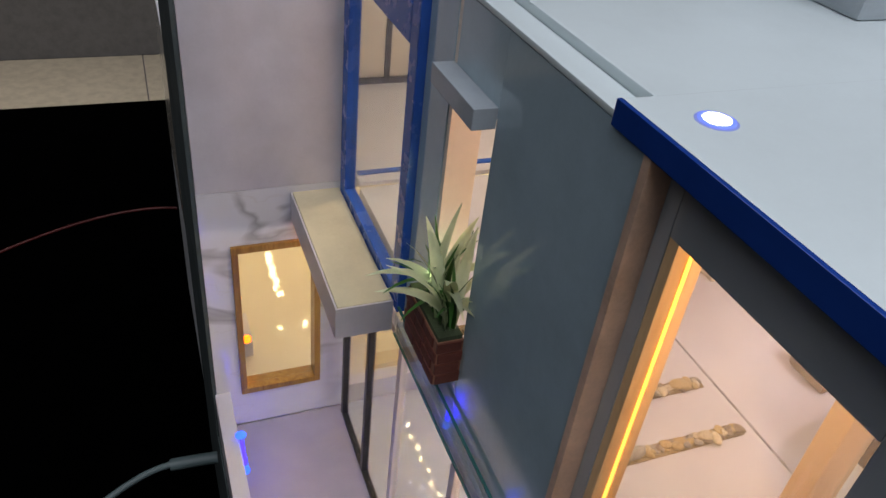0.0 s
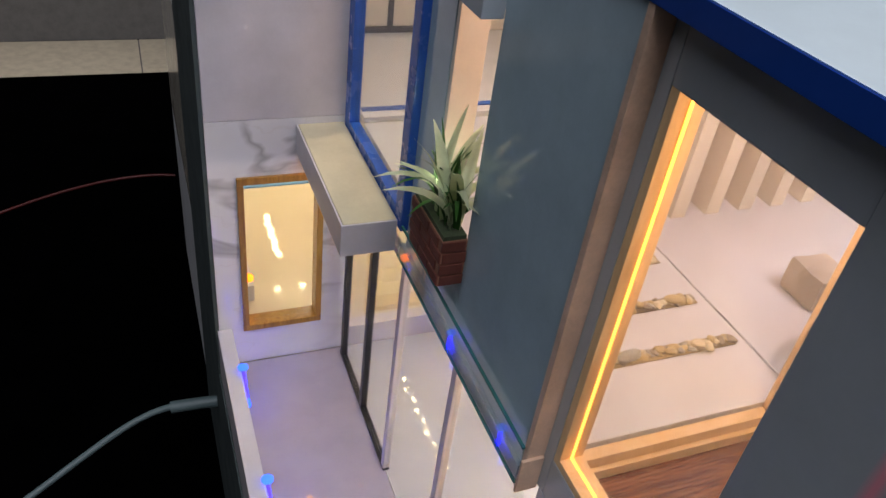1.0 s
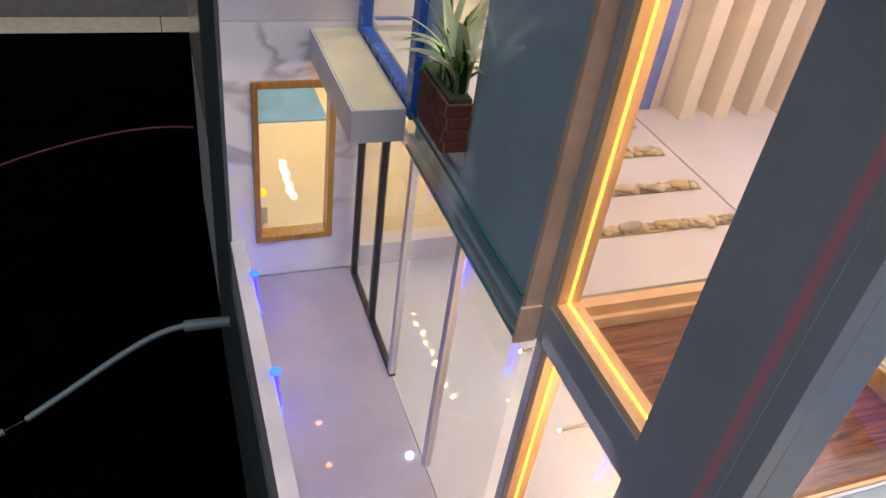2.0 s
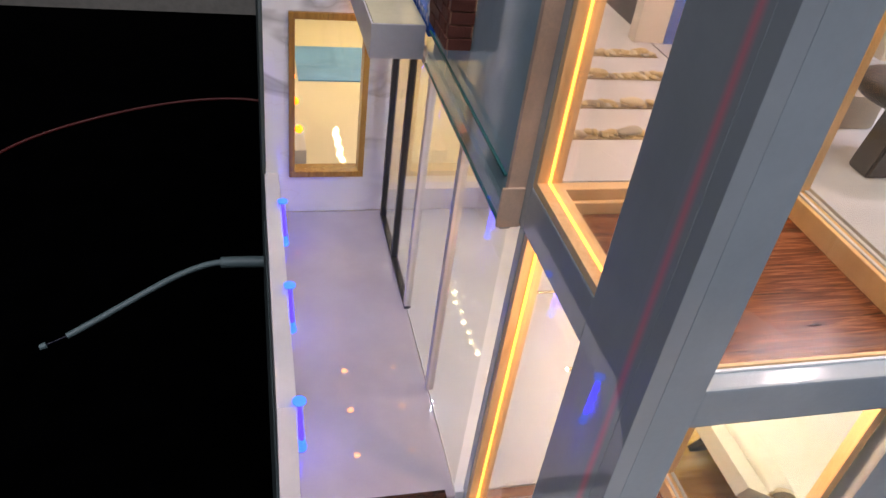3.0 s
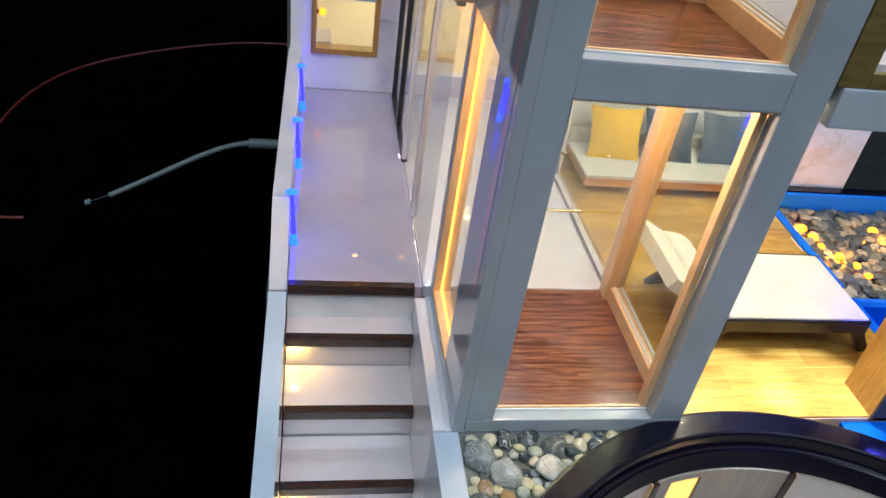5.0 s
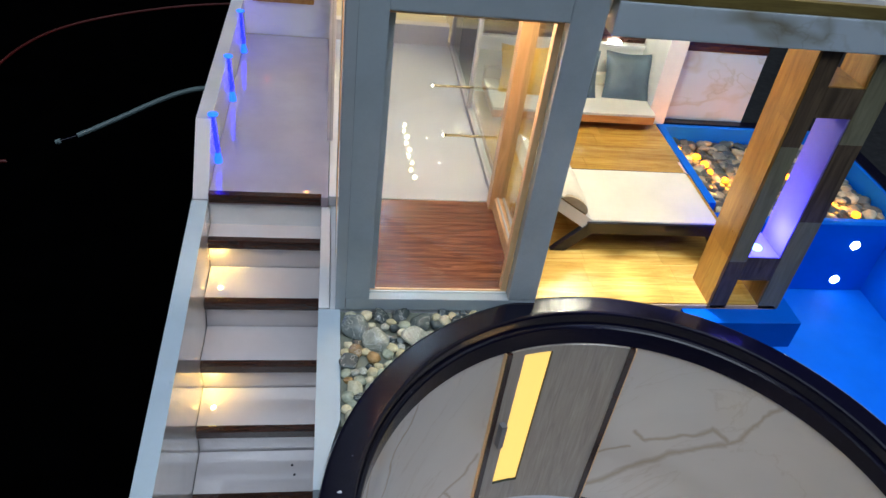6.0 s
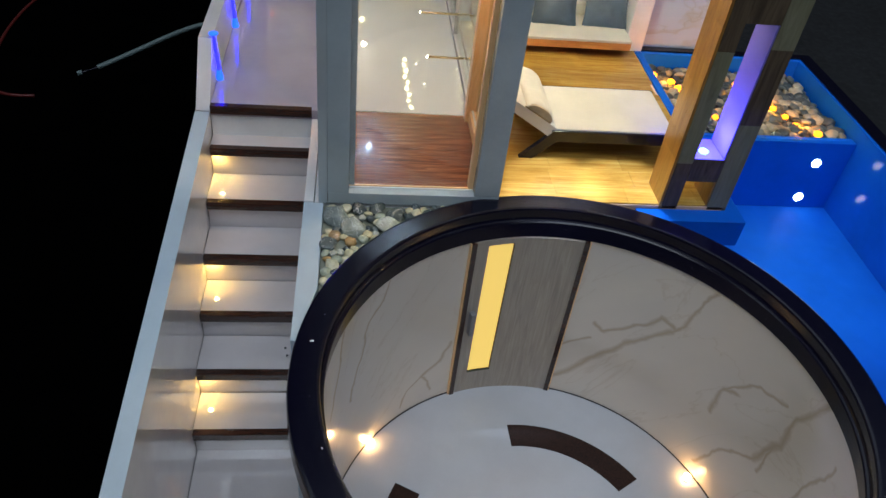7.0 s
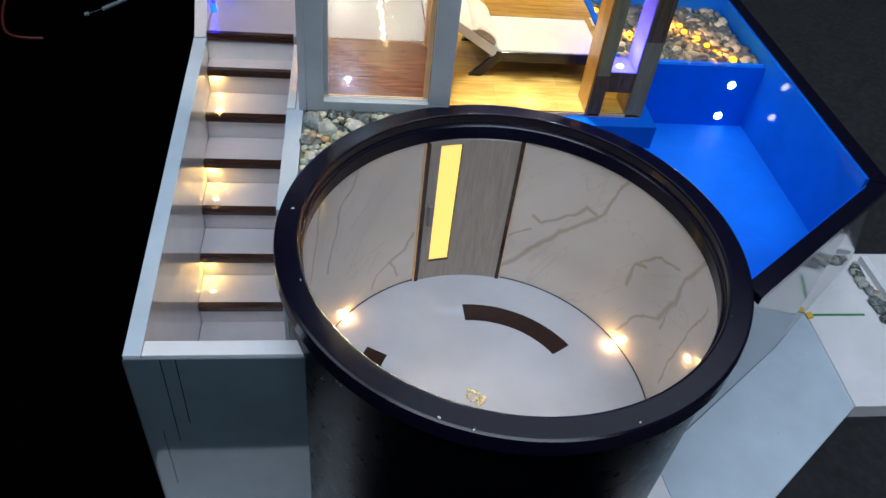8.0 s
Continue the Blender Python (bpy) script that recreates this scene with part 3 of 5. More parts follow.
stair = thing("staircase", (1.05, 0, 0), "white staircase with dark wooden nosings going down to the round room", "staircase", kind="structure")
STEP, RUN = (DECK - 0.82) / 7, 0.548
EDGES = [1.95, 1.655] + [1.10 - RUN * k for k in range(5)]
steps = [stair]
SX = 1.688        # inner side of the stair
for k in range(1, 7):
    z, y = DECK - STEP * k, EDGES[k]
    back = EDGES[k - 1]
    bm = bmesh.new()
    box(bm, 0.436, SX, y + 0.086, back + 0.07, 0.0, z, 0.004)
    steps.append(part("step", bm, M_TREAD, stair))
for k in range(0, 7):
    z, y = DECK - STEP * k, EDGES[k]
    bm = bmesh.new()
    box(bm, 0.438, SX - 0.002, y, y + 0.09, z - 0.105, z + 0.004, 0.008)
    part("nosing", bm, M_NOSING, steps[k], "dark walnut nosing strip")
bm = bmesh.new()
box(bm, 0.436, SX, -1.78, EDGES[6] + 0.09, 0.0, 0.82, 0.004)
box(bm, 0.436, 1.82, -3.19, -1.781, 0.0, 0.82, 0.004)
part("landing", bm, M_TREAD, stair)

# warm lamps under every second nosing, shining down on the tread
for k in (1, 3, 5):
    z, y = DECK - STEP * k - 0.105, EDGES[k] + 0.042
    lp = thing("stair_lamp", (0.53, y, z), "tiny warm lamp under a dark stair nosing", "lamp", "stair lamps")
    bm = bmesh.new()
    lathe(bm, (0.53, y), [(0.029, z - 0.02), (0.034, z - 0.02), (0.034, z), (0.029, z)], 16)
    part("ring", bm, M_CREAM, lp, smooth=40)
    bm = bmesh.new()
    rod(bm, (0.53, y, z - 0.018), (0.53, y, z), 0.028, n=16)
    part("lens", bm, G_LAMP, lp, smooth=40)

# blue light rods along the parapet
for y in (2.64, 4.20, 5.75):
    rd = thing("light_rod", (0.465, y, DECK), "clear acrylic rod glowing blue beside the parapet", "light rod", "blue rods on the deck")
    bm = bmesh.new()
    rod(bm, (0.47, y, DECK + 0.14), (0.45, y, 4.40), 0.027, 0.019)
    part("rod", bm, G_BLUE, rd, smooth=60)
    bm = bmesh.new()
    lathe(bm, (0.472, y), [(0.0005, DECK), (0.044, DECK), (0.05, DECK + 0.02), (0.042, DECK + 0.06), (0.028, DECK + 0.14), (0.0005, DECK + 0.14)], 18, False)
    part("foot", bm, G_BLUETIP, rd, smooth=60)
    bm = bmesh.new()
    lathe(bm, (0.45, y), [(0.0005, 4.4), (0.026, 4.4), (0.058, 4.418), (0.06, 4.43), (0.05, 4.437), (0.0005, 4.437)], 18, False)
    part("head", bm, G_BLUETIP, rd, smooth=60)

# ---- back wall of the deck with its lit window ----
WY = 6.47
bm = bmesh.new()
for b in ((0.28, 0.62, WY, WY + 0.16, DECK, 7.1), (1.43, 1.80, WY, WY + 0.16, DECK, 7.1), (0.62, 1.43, WY, WY + 0.16, DECK, 4.40), (0.62, 1.43, WY, WY + 0.16, 6.38, 7.1)):
    box(bm, *b)
single("wall_entrance", bm, M_MARBLE2, "lilac-lit grey marble tiled wall at the end of the deck", "wall", kind="structure")
slab("wall_entrance_upper", M_LILAC, "plain lilac-grey upper wall", "wall", (0.28, 1.70, WY, WY + 0.16, 7.104, 10.6), 0.01)
win = thing("window_1", (1.02, WY, 4.34), "wood-framed window showing a bright cream room", "window", kind="structure")
for b in ((0.56, 1.49, WY - 0.04, WY + 0.17, 4.33, 4.41), (0.56, 1.49, WY - 0.04, WY + 0.17, 6.37, 6.45), (0.56, 0.63, WY - 0.04, WY + 0.17, 4.41, 6.37), (1.42, 1.49, WY - 0.04, WY + 0.17, 4.41, 6.37)):
    bm = bmesh.new()
    box(bm, *b, 0.01)
    part("frame_bar", bm, M_PINE, win)
bm = bmesh.new()
box(bm, 0.632, 1.418, WY + 0.05, WY + 0.07, 4.412, 6.368)
part("pane", bm, M_GLASS, win)

# back room seen through it
AMBER = (6.89, 7.69, 8.49)
slab("floor_back_room", painted("polished_cream_floor", (0.74, 0.66, 0.52), 0.01, 0.04, 0.0), "cream floor of the lit back room", "floor", (0.28, 3.9, 6.64, 14.0, 3.6, 3.79))
slab("panel_back_room", M_BOARD, "white panelling along the side of the back room", "panelling", (0.404, 0.62, 6.65, 13.9, 3.79, 4.9), 0.01)
slab("wall_back_room", M_CREAM, "cream walls of the lit back room", "wall", [(0.28, 3.9, 14.0, 14.15, 3.6, 6.9), (0.28, 0.4, 6.64, 14.0, 3.79, 6.9), (3.78, 3.9, 6.64, 14.0, 3.79, 6.9)])
slab("ceiling_back_room", M_BOARD, "white board ceiling of the back room", "ceiling", (0.28, 3.9, 6.64, 14.15, 6.9, 7.0))
# glowing beads imitate amber lamps mirrored in the window pane
for y in AMBER:
    pa = thing("pane_glint", (0.64, y, 4.77), "small amber bead imitating a reflection in the window pane", "lamp", "amber panel lamps")
    bm = bmesh.new()
    ball(bm, (0.705, y, 4.77), 0.055, u=14, v=10)
    part("bulb", bm, G_DOT, pa, smooth=40)
    bm = bmesh.new()
    rod(bm, (0.618, y, 4.77), (0.67, y, 4.77), 0.03, n=14)
    part("socket", bm, M_DARK, pa, smooth=40)
slab("low_cabinet", M_LILAC, "small grey cabinet beside the wall", "cabinet", (0.62, 0.86, 7.6, 8.2, 3.79, 4.05), 0.01, kind="")
slab("rug", painted("sky_blue_rug", (0.13, 0.34, 0.7), 0.6, 0.12), "sky-blue rug on the cream floor", "rug", (0.92, 2.3, 10.45, 11.95, 3.79, 3.815), kind="")

# ---- living room behind glass ----
slab("floor_living", M_GLOSS, "mirror-glossy white living room floor", "floor", (1.771, 3.68, 2.0, 6.46, 3.65, DECK))
slab("baseboard", M_LILAC, "low blue-grey kerb between living room and back room", "kerb", (1.81, 3.66, WY - 0.02, WY + 0.15, 3.65, 4.12))
slab("ceiling_living", M_BOARD, "white board ceiling under the upper floor", "ceiling", (1.96, 3.85, 2.02, 6.46, 6.62, 6.80))

glazing = thing("window_2", (1.775, 4.2, DECK), "full-height glass wall with slim black and pale posts", "window", kind="structure")
for y, m in ((6.30, M_DARK), (5.40, M_DARK), (4.49, M_LILAC), (3.22, M_LILAC)):
    bm = bmesh.new()
    box(bm, 1.735, 1.81, y - 0.04, y + 0.04, DECK + 0.04, 6.58, 0.008)
    part("post", bm, m, glazing)
for b, m in (((1.735, 1.81, 4.45, 6.36, DECK, DECK + 0.04), M_DARK), ((1.735, 1.81, 2.1, 6.44, 6.58, 6.66), M_LILAC)):
    bm = bmesh.new()
    box(bm, *b, 0.008)
    part("rail", bm, m, glazing)
for y0, y1 in ((2.06, 3.18), (3.26, 4.45), (4.53, 5.36), (5.44, 6.26)):
    bm = bmesh.new()
    box(bm, 1.765, 1.775, y0, y1, DECK + 0.04, 6.58)
    part("pane", bm, M_GLASS, glazing)

partition = thing("window_3", (3.72, 4.2, DECK), "clear glass partition between living room and terrace", "window", kind="structure")
for y in (2.1, 4.3, 6.38):
    bm = bmesh.new()
    box(bm, 3.685, 3.75, y - 0.04, y + 0.04, DECK + 0.05, 6.6, 0.008)
    part("post", bm, M_LILAC, partition)
bm = bmesh.new()
box(bm, 3.685, 3.75, 2.06, 6.42, DECK - 0.1, DECK + 0.05, 0.008)
part("rail", bm, M_LILAC, partition)
for y0, y1 in ((2.14, 4.26), (4.34, 6.34)):
    bm = bmesh.new()
    box(bm, 3.71, 3.72, y0, y1, DECK + 0.05, 6.6)
    part("pane", bm, M_GLASS, partition)
for x, y, z in ((3.21, 3.16, 4.0), (3.15, 4.15, 4.2)):
    br = thing("bar_lamp", (3.685, y, z), "slim brass bar with a tiny lit tip on the glass partition", "lamp", "brass bars")
    bm = bmesh.new()
    rod(bm, (x, y, z), (3.712, y, z), 0.018)
    part("bar", bm, M_BRASS, br, smooth=60)
    bm = bmesh.new()
    ball(bm, (x, y, z), 0.017)
    part("bulb", bm, G_WHITE, br, smooth=60)

pend = thing("string_light", (3.2, 6.7, 6.6), "row of tiny white lights on a thin hanging rail", "lamp")
bm = bmesh.new()
rod(bm, (3.24, 5.72, 5.95), (3.19, 7.65, 5.95), 0.012, n=6)
for y, z in ((6.0, 6.62), (7.4, 6.9)):
    rod(bm, (3.21, y, 5.95), (3.21, y, z), 0.008, n=6)
part("rail", bm, M_BRASS, pend)
for k in range(9):
    f = k / 8
    bm = bmesh.new()
    ball(bm, (3.24 - 0.05 * f + 0.02 * (-1) ** k, 5.76 + 1.84 * f, 5.915), 0.04 if k % 3 else 0.047, u=8, v=6)
    part("bulb", bm, G_STRING, pend, smooth=60)
pend2 = thing("string_light", (1.83, 11.9, 6.9), "row of tiny white lights on a thin hanging rail", "lamp")
bm = bmesh.new()
rod(bm, (1.83, 11.2, 5.88), (1.83, 12.6, 5.88), 0.012, n=6)
for y in (11.4, 12.4):
    rod(bm, (1.83, y, 5.88), (1.83, y, 6.9), 0.008, n=6)
part("rail", bm, M_BRASS, pend2)
for k in range(7):
    bm = bmesh.new()
    ball(bm, (1.83 + 0.02 * (-1) ** k, 11.27 + 0.21 * k, 5.845), 0.07, u=8, v=6)
    part("bulb", bm, G_STRING, pend2, smooth=60)

for x in (1.842, 2.352):
    cb = thing("ceiling_bulb", (x, 11.43, 6.9), "round warm bulb under the back room's ceiling", "lamp", "back room bulbs")
    bm = bmesh.new()
    ball(bm, (x, 11.43, 6.84), 0.06, u=12, v=8)
    part("bulb", bm, G_STRING, cb, smooth=60)
    bm = bmesh.new()
    rod(bm, (x, 11.43, 6.86), (x, 11.43, 6.9), 0.04)
    part("socket", bm, M_BRASS, cb)

# ---- glass box of two storeys ----
BX0, BX1, BY0, BY1 = 1.85, 3.85, 0.25, 2.0
slab("floor_box", M_ROSE, "dark red rosewood floor of the glass box", "floor", (BX0 + 0.02, 3.68, BY0 + 0.03, 1.99, 3.65, DECK))
slab("floor_box_upper", M_ROSE, "dark red rosewood upper floor of the glass box", "floor", (BX0 + 0.02, 3.80, BY0 + 0.03, 1.99, 6.70, 6.85))
frame_box = thing("box_frame", (2.85, 0.25, 3.65), "grey lacquered frame of the two-storey glass box", "frame", kind="structure")


def bar(parent, name, material, b, bevel=0.015, label=""):
    bm = bmesh.new()
    box(bm, *b, bevel)
    return part(name, bm, material, parent, label)


def red_reflection():
    """A red reflection painted into the panel colour, its edges fading into the grey lacquer."""
    n = Nodes("painted_red_reflection")
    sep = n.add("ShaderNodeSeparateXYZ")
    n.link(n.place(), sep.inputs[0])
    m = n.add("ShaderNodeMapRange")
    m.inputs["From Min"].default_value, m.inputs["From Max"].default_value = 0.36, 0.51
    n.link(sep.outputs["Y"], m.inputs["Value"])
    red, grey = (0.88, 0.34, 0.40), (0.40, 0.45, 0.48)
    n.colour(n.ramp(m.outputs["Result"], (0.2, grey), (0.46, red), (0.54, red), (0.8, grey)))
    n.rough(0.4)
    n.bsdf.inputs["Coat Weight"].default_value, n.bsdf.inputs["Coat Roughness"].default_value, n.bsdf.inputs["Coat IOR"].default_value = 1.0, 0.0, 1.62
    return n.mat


RAILS = ((3.65, 3.80), (6.68, 6.945), (9.40, 9.79))
WX0, WX1 = 2.175, 3.565       # front openings
LY0, LY1, LY2 = 0.905, 1.985, 1.945        # side openings
bar(frame_box, "post", M_GREY, (BX0 + 0.097, WX0, BY0, 0.37, 3.80, 9.79), 0.004)
bar(frame_box, "post", M_GREY, (WX1, BX1, BY0, 0.38, 3.80, 9.79))
for z0, z1 in RAILS:
    bar(frame_box, "rail", M_GREY, (WX0 if z0 > 3.7 else BX0 + 0.10, WX1 if z0 > 3.7 else BX1, BY0, 0.37, z0, z1))
bar(frame_box, "side_panel", M_PANEL, (BX0, BX0 + 0.096, BY0, LY0, 3.65, 9.79), 0.005)
# strip with the soft red reflection in its base colour
bar(frame_box, "red_line", red_reflection(), (BX0 - 0.004, BX0 - 0.0005, 0.36, 0.51, 5.0, 9.68), 0, "thin strip painted as a red reflection in the grey panel")
bar(frame_box, "side_post", M_PANEL, (BX0, BX0 + 0.096, LY1, 2.071, 6.66, 9.79), 0.003)
bar(frame_box, "side_post", M_PANEL, (BX0, BX0 + 0.096, LY2, 2.031, 3.65, 6.657), 0.003)
for z0, z1 in ((3.65, 3.76), (6.66, 6.99), (9.475, 9.79)):
    bar(frame_box, "side_rail", M_PANEL, (BX0, BX0 + 0.096, LY0, LY1 if z0 > 6 else LY2, z0, z1))


def lined(name, label, axis, bounds, depth, pane_at, strip=False, first=None):
    """A window: four pale liner boards round an opening, a pane, and where lit an amber strip on the liner."""
    a0, a1, z0, z1 = bounds
    d0, d1 = depth
    t = 0.06
    b = t if strip else 0.024

    def put(u0, u1, w0, w1, v0, v1):
        return (u0, u1, w0, w1, v0, v1) if axis == "y" else (w0, w1, u0, u1, v0, v1)
    mid = put((a0 + a1) / 2, 0, d0, 0, z0, 0)
    w = thing(name, (mid[0], mid[2], z0), label, "window", kind="structure")
    liners = []
    o, back = (t, d0 + 0.093) if strip else (0, d0)      # on the lit windows two liners lie hidden behind the panel
    for u0, u1, v0, v1, dd in ((a0, a1, z0, z0 + b, d0), (a0, a1, z1 - t + o, z1 + o, back), (a0 - o, a0 + t - o, z0 + b, z1 - t + o, back), (a1 - t, a1, z0 + b, z1 - t + o, d0)):
        liners.append(bar(w, "liner", first if first and len(liners) == 2 else M_LINER, put(u0, u1, dd, d1 if strip or v0 > z0 else d0 + 0.022, v0, v1 if o == 0 or u0 < a1 - t else z1), 0.006))
    bar(w, "pane", M_DUSTY if strip else M_GLASS, put(a0 + t - o, a1 - t, pane_at, pane_at + 0.012, z0 + b, z1 - t + o), 0)
    if strip:
        m = (d0 + d1) / 2
        for own, u0, u1, v0, v1 in ((liners[3], a1 - t - 0.008, a1 - t, z0 + t, z1 - t + o), (liners[0], a0 + t - o, a1 - t, z0 + t, z0 + t + 0.008)):
            bar(own, "light_strip", G_STRIP, put(u0, u1, m - 0.007, m + 0.007, v0, v1), 0, "glowing amber light strip")
    return w


lined("window_4", "lower front window with pale wooden liner", "y", (WX0, WX1, 3.80, 6.68), (0.375, 0.46), 0.40, first=M_GREY)
lined("window_5", "upper front window with pale wooden liner", "y", (WX0, WX1, 6.945, 9.40), (0.375, 0.46), 0.40)
lined("window_6", "lower side window edged with an amber light strip", "x", (LY0, LY2, 3.76, 6.66), (BX0 + 0.006, BX0 + 0.17), 1.945, True)
lined("window_7", "upper side window edged with an amber light strip", "x", (LY0, LY1, 6.99, 9.475), (BX0 + 0.006, BX0 + 0.17), 1.945, True)
for nm, z0, z1, lb in (("window_8", 3.79, 6.64, "lower"), ("window_9", 6.85, 9.6, "upper")):
    w = thing(nm, (3.7, 1.1, z0), lb + " inner glass screen in a pale wooden frame", "window", kind="structure")
    px = 3.62 if lb == "lower" else 3.50
    bar(w, "post", M_LINER, (px, 3.80, 1.84, 1.995, z0, z1), 0.01)
    bar(w, "post", M_LINER, (3.68, 3.80, 0.385, 0.47, z0, z1), 0.01)
    bar(w, "rail", M_LINER, (3.66, 3.80, 0.475, 1.836, z0, z0 + 0.16), 0.01)
    bar(w, "rail", M_LINER, (3.68, 3.80, 0.475, 1.836, z1 - 0.12, z1), 0.01)
    bar(w, "pane", M_GLASS, (3.735, 3.747, 0.475, 1.836, z0 + 0.16, z1 - 0.12), 0)
    for x0, x1 in ((3.69, 3.712), (3.757, 3.785)):
        bar(w, "track", M_BOARD, (x0, x1, 0.476, 1.834, z0 + 0.1605, z0 + 0.175), 0.003, "white sliding track")
for z in (3.80, 6.945):
    slab("trim_sill", M_BOARD, "thin white sill strip on the grey frame", "trim", (WX0 + 0.005, WX1 - 0.005, 0.354, 0.372, z + 0.0005, z + 0.014), 0.003)
slab("trim_upper", M_LINER, "pale wooden threshold of the upper glass box", "trim", [(1.96, 3.49, 1.9, 1.985, 6.85, 7.02), (1.96, 3.49, 1.86, 1.897, 6.85, 6.94)])

# ---- upper storey ----
UP = 7.0
slab("floor_upper", M_WHITE, "white upper floor", "floor", [(1.9, 3.84, 2.03, 6.46, 6.82, UP), (1.9, 6.6, 6.464, 8.85, 7.004, 7.06)])
wally = thing("wall_west_upper", (1.8, 3.3, 6.65), "slate-blue glossy facade panel with a tall slot", "facade", kind="structure")
FX = 1.75
bar(wally, "panel", M_SLATE, (FX, FX + 0.1, 2.13, 2.366, 6.80, 9.796), 0)
bar(wally, "panel", M_SLATE, (FX, FX + 0.1, 2.366, 3.40, 6.80, 9.80), 0)
bar(wally, "panel", M_SLATE, (FX, FX + 0.1, 4.084, 4.53, 6.80, 9.80), 0.006)
bar(wally, "panel", M_SLATE, (FX, FX + 0.1, 3.404, 4.026, 9.30, 9.80), 0.003)
bar(wally, "panel", M_SLATE, (FX, FX + 0.1, 3.404, 4.026, 6.80, 7.34), 0.003)
bar(wally, "end_board", M_TAN, (FX - 0.02, 1.93, 2.075, 2.126, 6.62, 9.79), 0.006, "raw tan fibreboard edge")
bar(wally, "reveal", M_CREAM, (FX + 0.004, 1.98, 4.03, 4.08, 6.80, 9.79), 0.004)
bar(wally, "reveal", M_CREAM, (FX + 0.104, 1.98, 3.35, 3.398, 7.34, 9.30), 0.004)
canopy = slab("canopy", M_GREY, "small grey box canopy over the slot window", "canopy", (1.60, FX - 0.002, 3.40, 4.06, 9.24, 9.37), 0.008)

shelf = thing("glass_ledge", (1.72, 3.3, 6.67), "clear acrylic ledge with green cut edges along the facade", "ledge", kind="structure")
bar(shelf, "sheet", M_ACRYL, (1.70, 1.712, 2.1, 4.6, 6.68, 7.0), 0)
bar(shelf, "edge", M_ACRYLEDGE, (1.696, 1.716, 2.1, 4.6, 6.664, 6.68), 0)
bar(shelf, "edge", M_ACRYLEDGE, (1.696, 1.716, 2.1, 4.6, 7.0, 7.016), 0)
bar(shelf, "base", M_GREY, (1.72, 1.9, 2.13, 4.6, 6.68, 6.79), 0.006)
bar(shelf, "end_cap", M_TAN, (1.69, 1.846, 2.052, 2.0745, 6.63, 6.93), 0.004, "raw tan fibreboard end")

# entrance canopy slab
slab("entrance_canopy", painted("cream_lacquer", (0.66, 0.6, 0.4), 0.12, 0.1, 0.05, 0.5), "cream lacquered canopy slab over the entrance", "canopy", (1.205, 1.68, 4.63, 6.46, 6.71, 7.035), 0.012)
# thin sheets carry the shaded tone of the canopy's front and side
slab("trim_canopy", M_LILAC, "lilac-grey sheets giving the entrance canopy its shaded faces", "trim", [(1.185, 1.68, 4.61, 4.627, 6.71, 7.032), (1.185, 1.202, 4.63, 6.46, 6.71, 7.032)], 0.004)
for y in (4.74, 5.55, 6.34):
    al = thing("canopy_lamp", (1.38, y, 6.71), "tiny amber lamp under the entrance canopy", "lamp", "canopy lamps")
    bm = bmesh.new()
    rod(bm, (1.38, y, 6.700), (1.38, y, 6.708), 0.05, n=20)
    part("lens", bm, G_AMBER, al, smooth=40)
    bm = bmesh.new()
    lathe(bm, (1.38, y), [(0.052, 6.699), (0.065, 6.699), (0.065, 6.712), (0.052, 6.712)], 24)
    part("ring", bm, M_DARK, al, smooth=40)

# blue framed window over the canopy
w = thing("window_10", (1.72, 5.6, 6.95), "tall window in a bright blue frame", "window", kind="structure")
bar(w, "frame_bar", M_BLUEFRAME, (1.69, 1.80, 4.55, 4.72, 6.95, 10.4), 0.012)
bar(w, "frame_bar", M_BLUEFRAME, (1.69, 1.80, 6.28, 6.46, 6.95, 10.4), 0.012)
bar(w, "frame_bar", M_BLUEFRAME, (1.69, 1.80, 4.724, 6.276, 6.95, 7.12), 0.012)
bar(w, "frame_bar", M_BLUEFRAME, (1.69, 1.80, 4.724, 6.276, 9.22, 9.5), 0.012)
bar(w, "pane", M_GLASS, (1.74, 1.752, 4.72, 6.28, 7.12, 9.22), 0)

# upper room behind the blue window
slab("wall_upper_back", M_CREAM, "cream boarded rear wall of the upper room", "wall", (1.81, 6.6, 8.85, 9.0, 7.004, 10.2))
slab("trim_blue", M_BLUEFRAME, "thin blue line across the cream floor", "trim", (1.92, 5.8, 6.6, 6.68, 7.06, 7.075), 0.004)
d = thing("door_1", (3.0, 8.84, 7.07), "black-framed glass door in the cream wall", "door", kind="structure")
for b in ((2.15, 2.22), (2.87, 2.94), (3.83, 3.9)):
    bar(d, "stile", M_DARK, (b[0], b[1], 8.80, 8.846, 7.14, 9.6), 0.005)
bar(d, "rail", M_DARK, (2.15, 3.9, 8.80, 8.846, 7.06, 7.14), 0.005)
slab("ceiling_upper", M_BOARD, "white board ceiling of the upper room", "ceiling", [(1.90, 6.6, 2.05, 8.85, 9.66, 9.74)])

